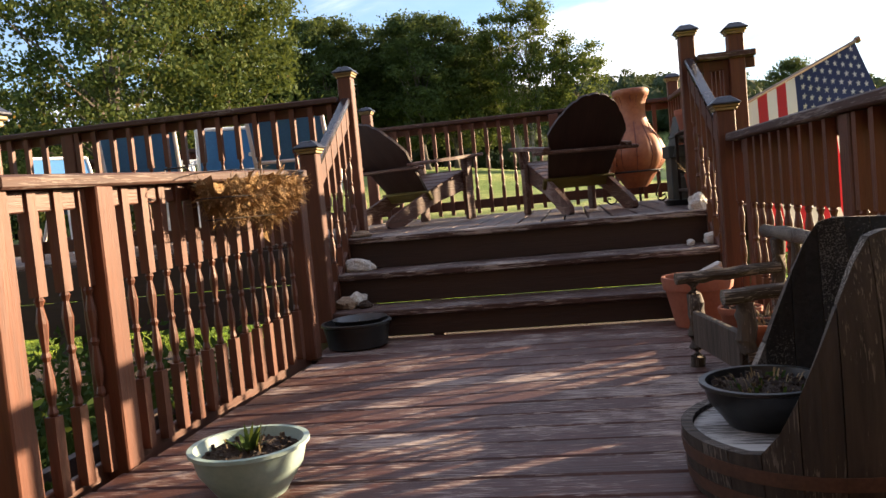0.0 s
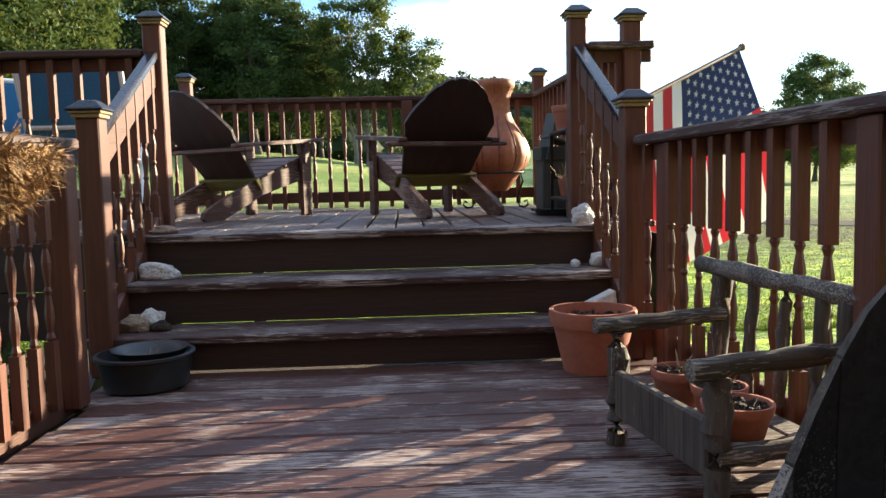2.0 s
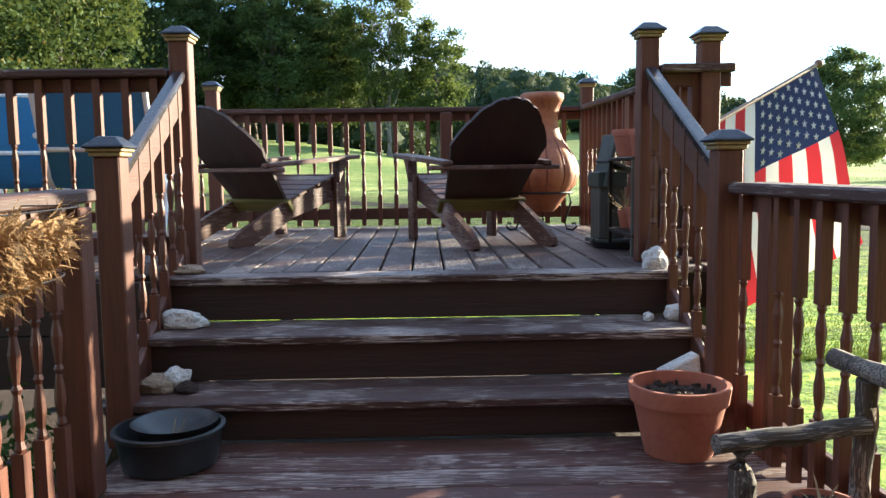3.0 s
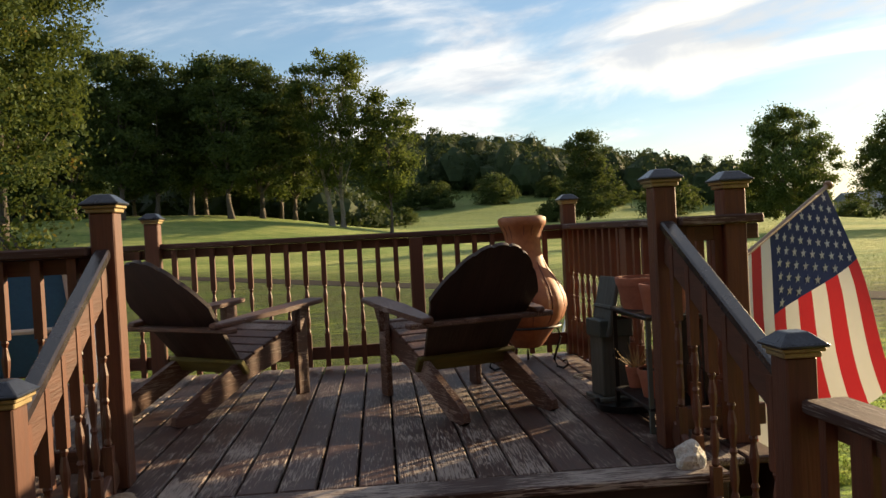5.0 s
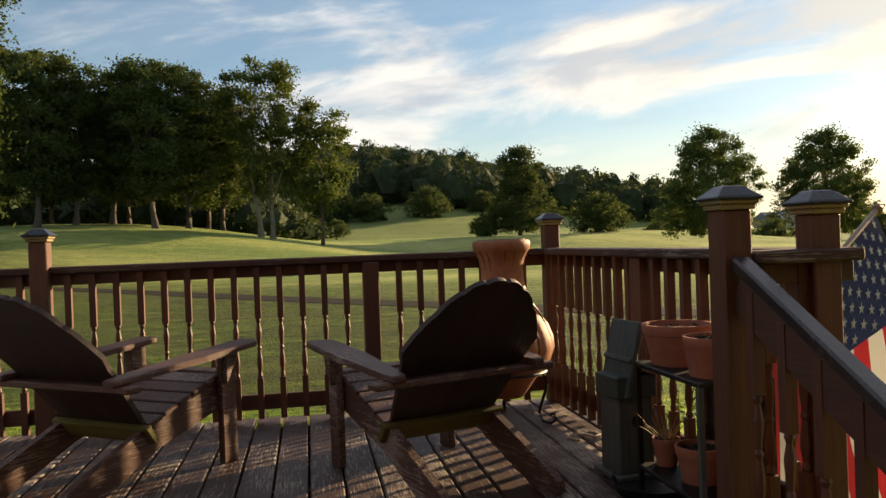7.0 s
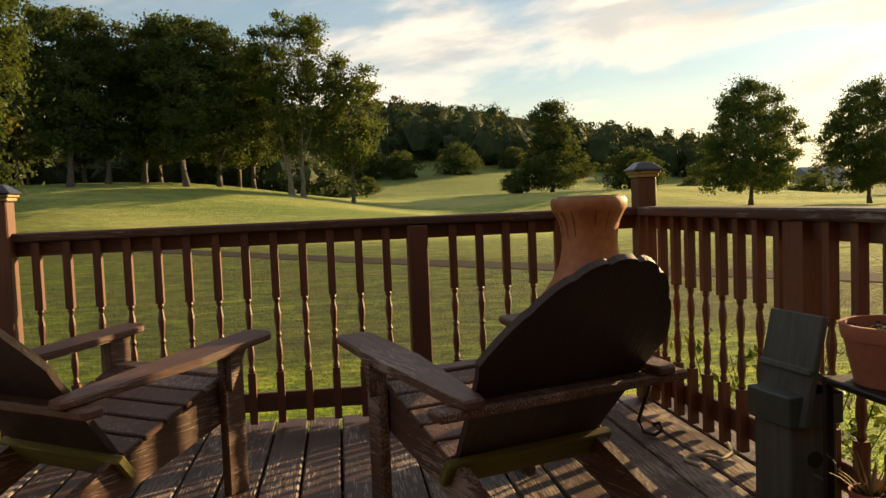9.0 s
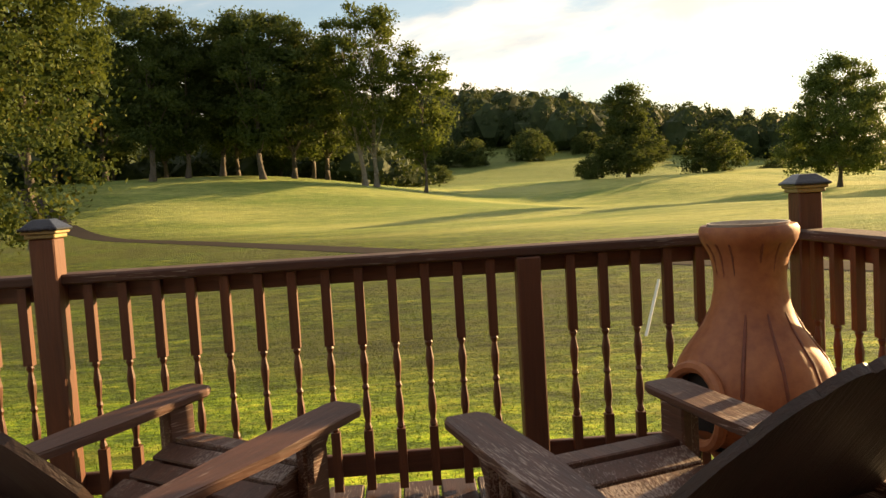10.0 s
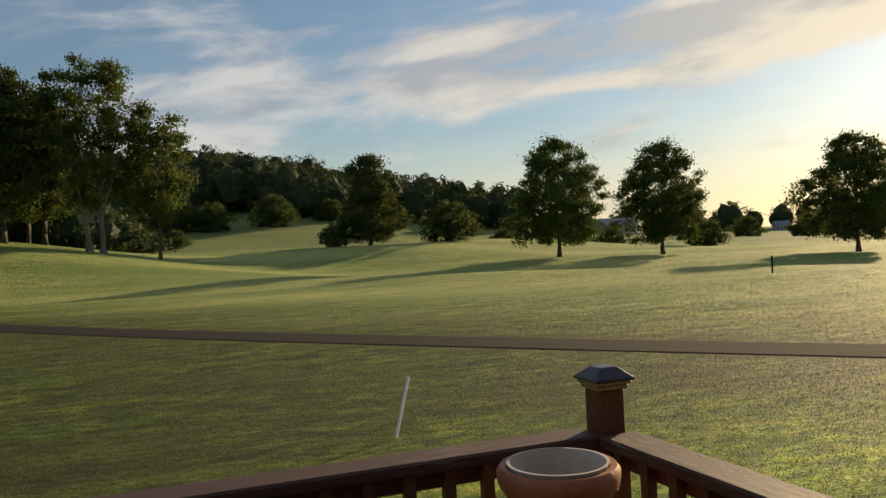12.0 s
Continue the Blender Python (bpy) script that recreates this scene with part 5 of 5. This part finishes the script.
# ---------------------------------------------------------------- blue patio chairs on the upper deck
def sling_chair(label, at, turn):
    """Faces local +y; white tube frame with a blue sling."""
    ob = thing("patio_chair", label, "chair", at, turn, group="blue patio chairs")
    line = [(0.28, 0.40), (0.20, 0.425), (0.0, 0.395), (-0.22, 0.375), (-0.27, 0.42), (-0.37, 0.66), (-0.46, 0.875)]
    bm = bmesh.new()
    rows = []
    for i, (y, z) in enumerate(line):
        rows.append([bm.verts.new((x, y, z - 0.016 * (1 - (x / 0.25) ** 2))) for x in (-0.25, -0.12, 0, 0.12, 0.25)] + [bm.verts.new((x, y + 0.004, z - 0.006 - 0.016 * (1 - (x / 0.25) ** 2))) for x in (0.25, 0.12, 0, -0.12, -0.25)])
    for lo, hi in zip(rows, rows[1:]):
        for k in range(10):
            bm.faces.new((lo[k], lo[(k + 1) % 10], hi[(k + 1) % 10], hi[k]))
    part("sling", bm, BLUEFAB, ob, "blue mesh sling", smooth=True)
    for sx in (-1, 1):
        bm = bmesh.new()
        add_tube(bm, [(sx * 0.265, y, z) for y, z in line], 0.015, 8)
        part("side_tube", bm, WHITEPAINT, ob, smooth=True)
        bm = bmesh.new()
        add_tube(bm, [(sx * 0.30, 0.27, 0.015), (sx * 0.30, 0.25, 0.40), (sx * 0.30, 0.20, 0.60), (sx * 0.30, 0.12, 0.645), (sx * 0.30, -0.12, 0.645), (sx * 0.29, -0.34, 0.63)], 0.016, 8)
        part("arm", bm, WHITEPAINT, ob, smooth=True)
        bm = bmesh.new()
        add_tube(bm, [(sx * 0.29, -0.02, 0.64), (sx * 0.29, -0.12, 0.40), (sx * 0.29, -0.36, 0.015)], 0.016, 8)
        part("back_leg", bm, WHITEPAINT, ob, smooth=True)
    for y, z in ((-0.46, 0.875), (0.28, 0.40), (-0.33, 0.56)):
        bm = bmesh.new()
        add_tube(bm, [(-0.265, y, z), (0.265, y, z)], 0.014, 8)
        part("cross_tube", bm, WHITEPAINT, ob, smooth=True)
    return ob


B = "blue sling patio chair with a white tube frame"
sling_chair(B, (-1.82, 1.66, UZ), 6)
sling_chair(B, (-2.62, 2.15, UZ), 30)
sling_chair(B, (-3.10, 1.75, UZ), 20)
sling_chair(B, (-4.05, 2.35, UZ), -120)
tb = thing("patio_table", "round white patio table behind the railing", "table", (-3.35, 2.65, UZ))
bm = bmesh.new()
add_lathe(bm, [(0.42, 0.69), (0.44, 0.70), (0.44, 0.715), (0.42, 0.72)], 36)
part("tabletop", bm, WHITEPAINT, tb, smooth=True)
for k in range(4):
    a = math.radians(45 + 90 * k)
    bm = bmesh.new()
    add_tube(bm, [(0.33 * math.cos(a), 0.33 * math.sin(a), 0.69), (0.38 * math.cos(a), 0.38 * math.sin(a), 0.0)], 0.015, 8)
    part("leg", bm, WHITEPAINT, tb, smooth=True)

# ---------------------------------------------------------------- coir basket on the low railing
cb = thing("hanging_basket", "shaggy coir-lined wire trough hung on the railing", "basket", (left_x(-1.17) + 0.150, -1.17, 0.62))
bm = bmesh.new()
rows = []
for i in range(15):
    y = -0.31 + 0.62 * i / 14
    k = math.sqrt(max(0.05, 1 - (abs(y) / 0.32) ** 4))
    rows.append([bm.verts.new((0.115 * k * math.cos(a), y, 0.24 - (0.13 + 0.035 * math.sin(y * 17)) * k * math.sin(-a))) for a in [math.pi + math.pi * j / 10 for j in range(11)]])
for lo, hi in zip(rows, rows[1:]):
    for j in range(10):
        bm.faces.new((lo[j], lo[j + 1], hi[j + 1], hi[j]))
for v in bm.verts:
    v.co += Vector((1, 1, 1)) * 0.02 * noise.noise(v.co * 14)
part("liner", bm, COIR, cb)
r = random.Random(90)
bm = bmesh.new()
for _ in range(5200):
    y = r.uniform(-0.31, 0.31)
    a = r.uniform(math.pi, 2 * math.pi)
    k = math.sqrt(max(0.05, 1 - (abs(y) / 0.32) ** 4))
    p = Vector((0.12 * k * math.cos(a), y, 0.24 + (0.14 + 0.035 * math.sin(y * 17)) * k * math.sin(a)))
    d = Vector((math.cos(a) * 0.7 + r.gauss(0, 0.5), r.gauss(0, 0.7), r.gauss(-0.35, 0.8))).normalized() * (0.02 + 0.07 * r.random() ** 2)
    q = Vector((r.uniform(-1, 1), r.uniform(-1, 1), r.uniform(-1, 1))) * 0.0010
    m = p + d * 0.5 + Vector((r.uniform(-1, 1), r.uniform(-1, 1), r.uniform(-1, 1))) * 0.018
    vs = [bm.verts.new(c) for c in (p - q, p + q, m + q, p + d, m - q)]
    bm.faces.new(vs)
part("fibre_mat", bm, COIR, cb, "loose golden coir fibres")
for z, k in ((0.26, 1.04), (0.17, 0.90), (0.095, 0.60)):
    bm = bmesh.new()
    loop = []
    for q in range(33):
        a = 2 * math.pi * q / 32
        c, sn = math.cos(a), math.sin(a)
        loop.append((0.125 * k * math.copysign(abs(c) ** 0.6, c), 0.37 * math.copysign(abs(sn) ** 0.6, sn), z))
    add_tube(bm, loop, 0.002, 5)
    part("wire", bm, BLACKIRON, cb)
for y in (-0.22, 0.22):
    bm = bmesh.new()
    add_tube(bm, [(-0.12, y, 0.26), (-0.165, y, 0.295), (-0.24, y, 0.295), (-0.245, y, 0.25)], 0.004, 5)
    part("hook", bm, BLACKIRON, cb)

# ---------------------------------------------------------------- on the course
st = thing("stake", "leaning thin white plastic stake in the grass", "stake", (2.86, 11.7, float(ground_z(2.86, 11.7))))
bm = bmesh.new()
add_tube(bm, [(0, 0, -0.05), (0.30, 0.22, 0.78)], 0.022, 8)
part("rod", bm, WHITEPAINT, st, smooth=True)
ps = thing("marker_post", "slim black marker post on the fairway", "post", (31.0, 35.0, float(ground_z(31, 35))))
bm = bmesh.new()
add_tube(bm, [(0, 0, -0.05), (0, 0, 0.9)], 0.05, 8)
part("rod", bm, BLACKIRON, ps, smooth=True)


def far_house(az, dist, w, h, turn):
    x, y = dist * math.sin(radians(az)), dist * math.cos(radians(az))
    ob = thing("house", "low grey house with a blue-grey roof beyond the trees", "house", (x, y, float(ground_z(x, y)) - 0.3), turn, group="far houses")
    part("wall", boxed((0, 0, h / 2), (w, w * 0.6, h), 0), HOUSEWALL, ob)
    bm = bmesh.new()
    v = [bm.verts.new(p) for p in ((-w * .54, -w * .34, h), (w * .54, -w * .34, h), (w * .54, w * .34, h), (-w * .54, w * .34, h), (-w * .54, 0, h * 1.75), (w * .54, 0, h * 1.75))]
    for f in ((0, 1, 5, 4), (2, 3, 4, 5), (0, 4, 3), (1, 2, 5), (3, 2, 1, 0)):
        bm.faces.new([v[i] for i in f])
    part("roof", bm, HOUSEROOF, ob)
    for k in range(4):
        part("window", boxed((-w * 0.36 + k * w * 0.24, -w * 0.301, h * 0.55), (w * 0.09, 0.06, h * 0.4), 0), BLACKIRON, ob)
    return ob


far_house(32.4, 290, 14, 3.6, 10)
far_house(43.2, 345, 6, 2.4, -20)

# ---------------------------------------------------------------- deck boards
for i in range(46):
    y = -0.075 - i * 0.143
    x0, x1 = left_x(y) + (-0.022 if y > -0.5 else 0.062) + rng.uniform(-0.006, 0.006), right_x(y) + 0.09
    part("deck_board", boxed((0, 0, 0), (x1 - x0, 0.1335, 0.03), 0.006), BOARD_X, lower, at=pose((x0 + x1) / 2, y, -0.015 + rng.uniform(-0.0015, 0.0015)))
long_board = mesh_from("deck_board", boxed((0, 0, 0), (0.134, 2.72, 0.03), 0.006), BOARD_Y)
for i in range(45):
    x = 1.16 - i * 0.1435
    piece("deck_board", long_board, upper, pose(x, 2.07, UZ - 0.015 + rng.uniform(-0.0015, 0.0015), 0, 0, 0))
part("nosing_board", boxed((0, 0, 0), (2.24, 0.152, 0.036), 0.006), TREAD_X, upper, at=pose(-0.16, 0.628, UZ - 0.018))
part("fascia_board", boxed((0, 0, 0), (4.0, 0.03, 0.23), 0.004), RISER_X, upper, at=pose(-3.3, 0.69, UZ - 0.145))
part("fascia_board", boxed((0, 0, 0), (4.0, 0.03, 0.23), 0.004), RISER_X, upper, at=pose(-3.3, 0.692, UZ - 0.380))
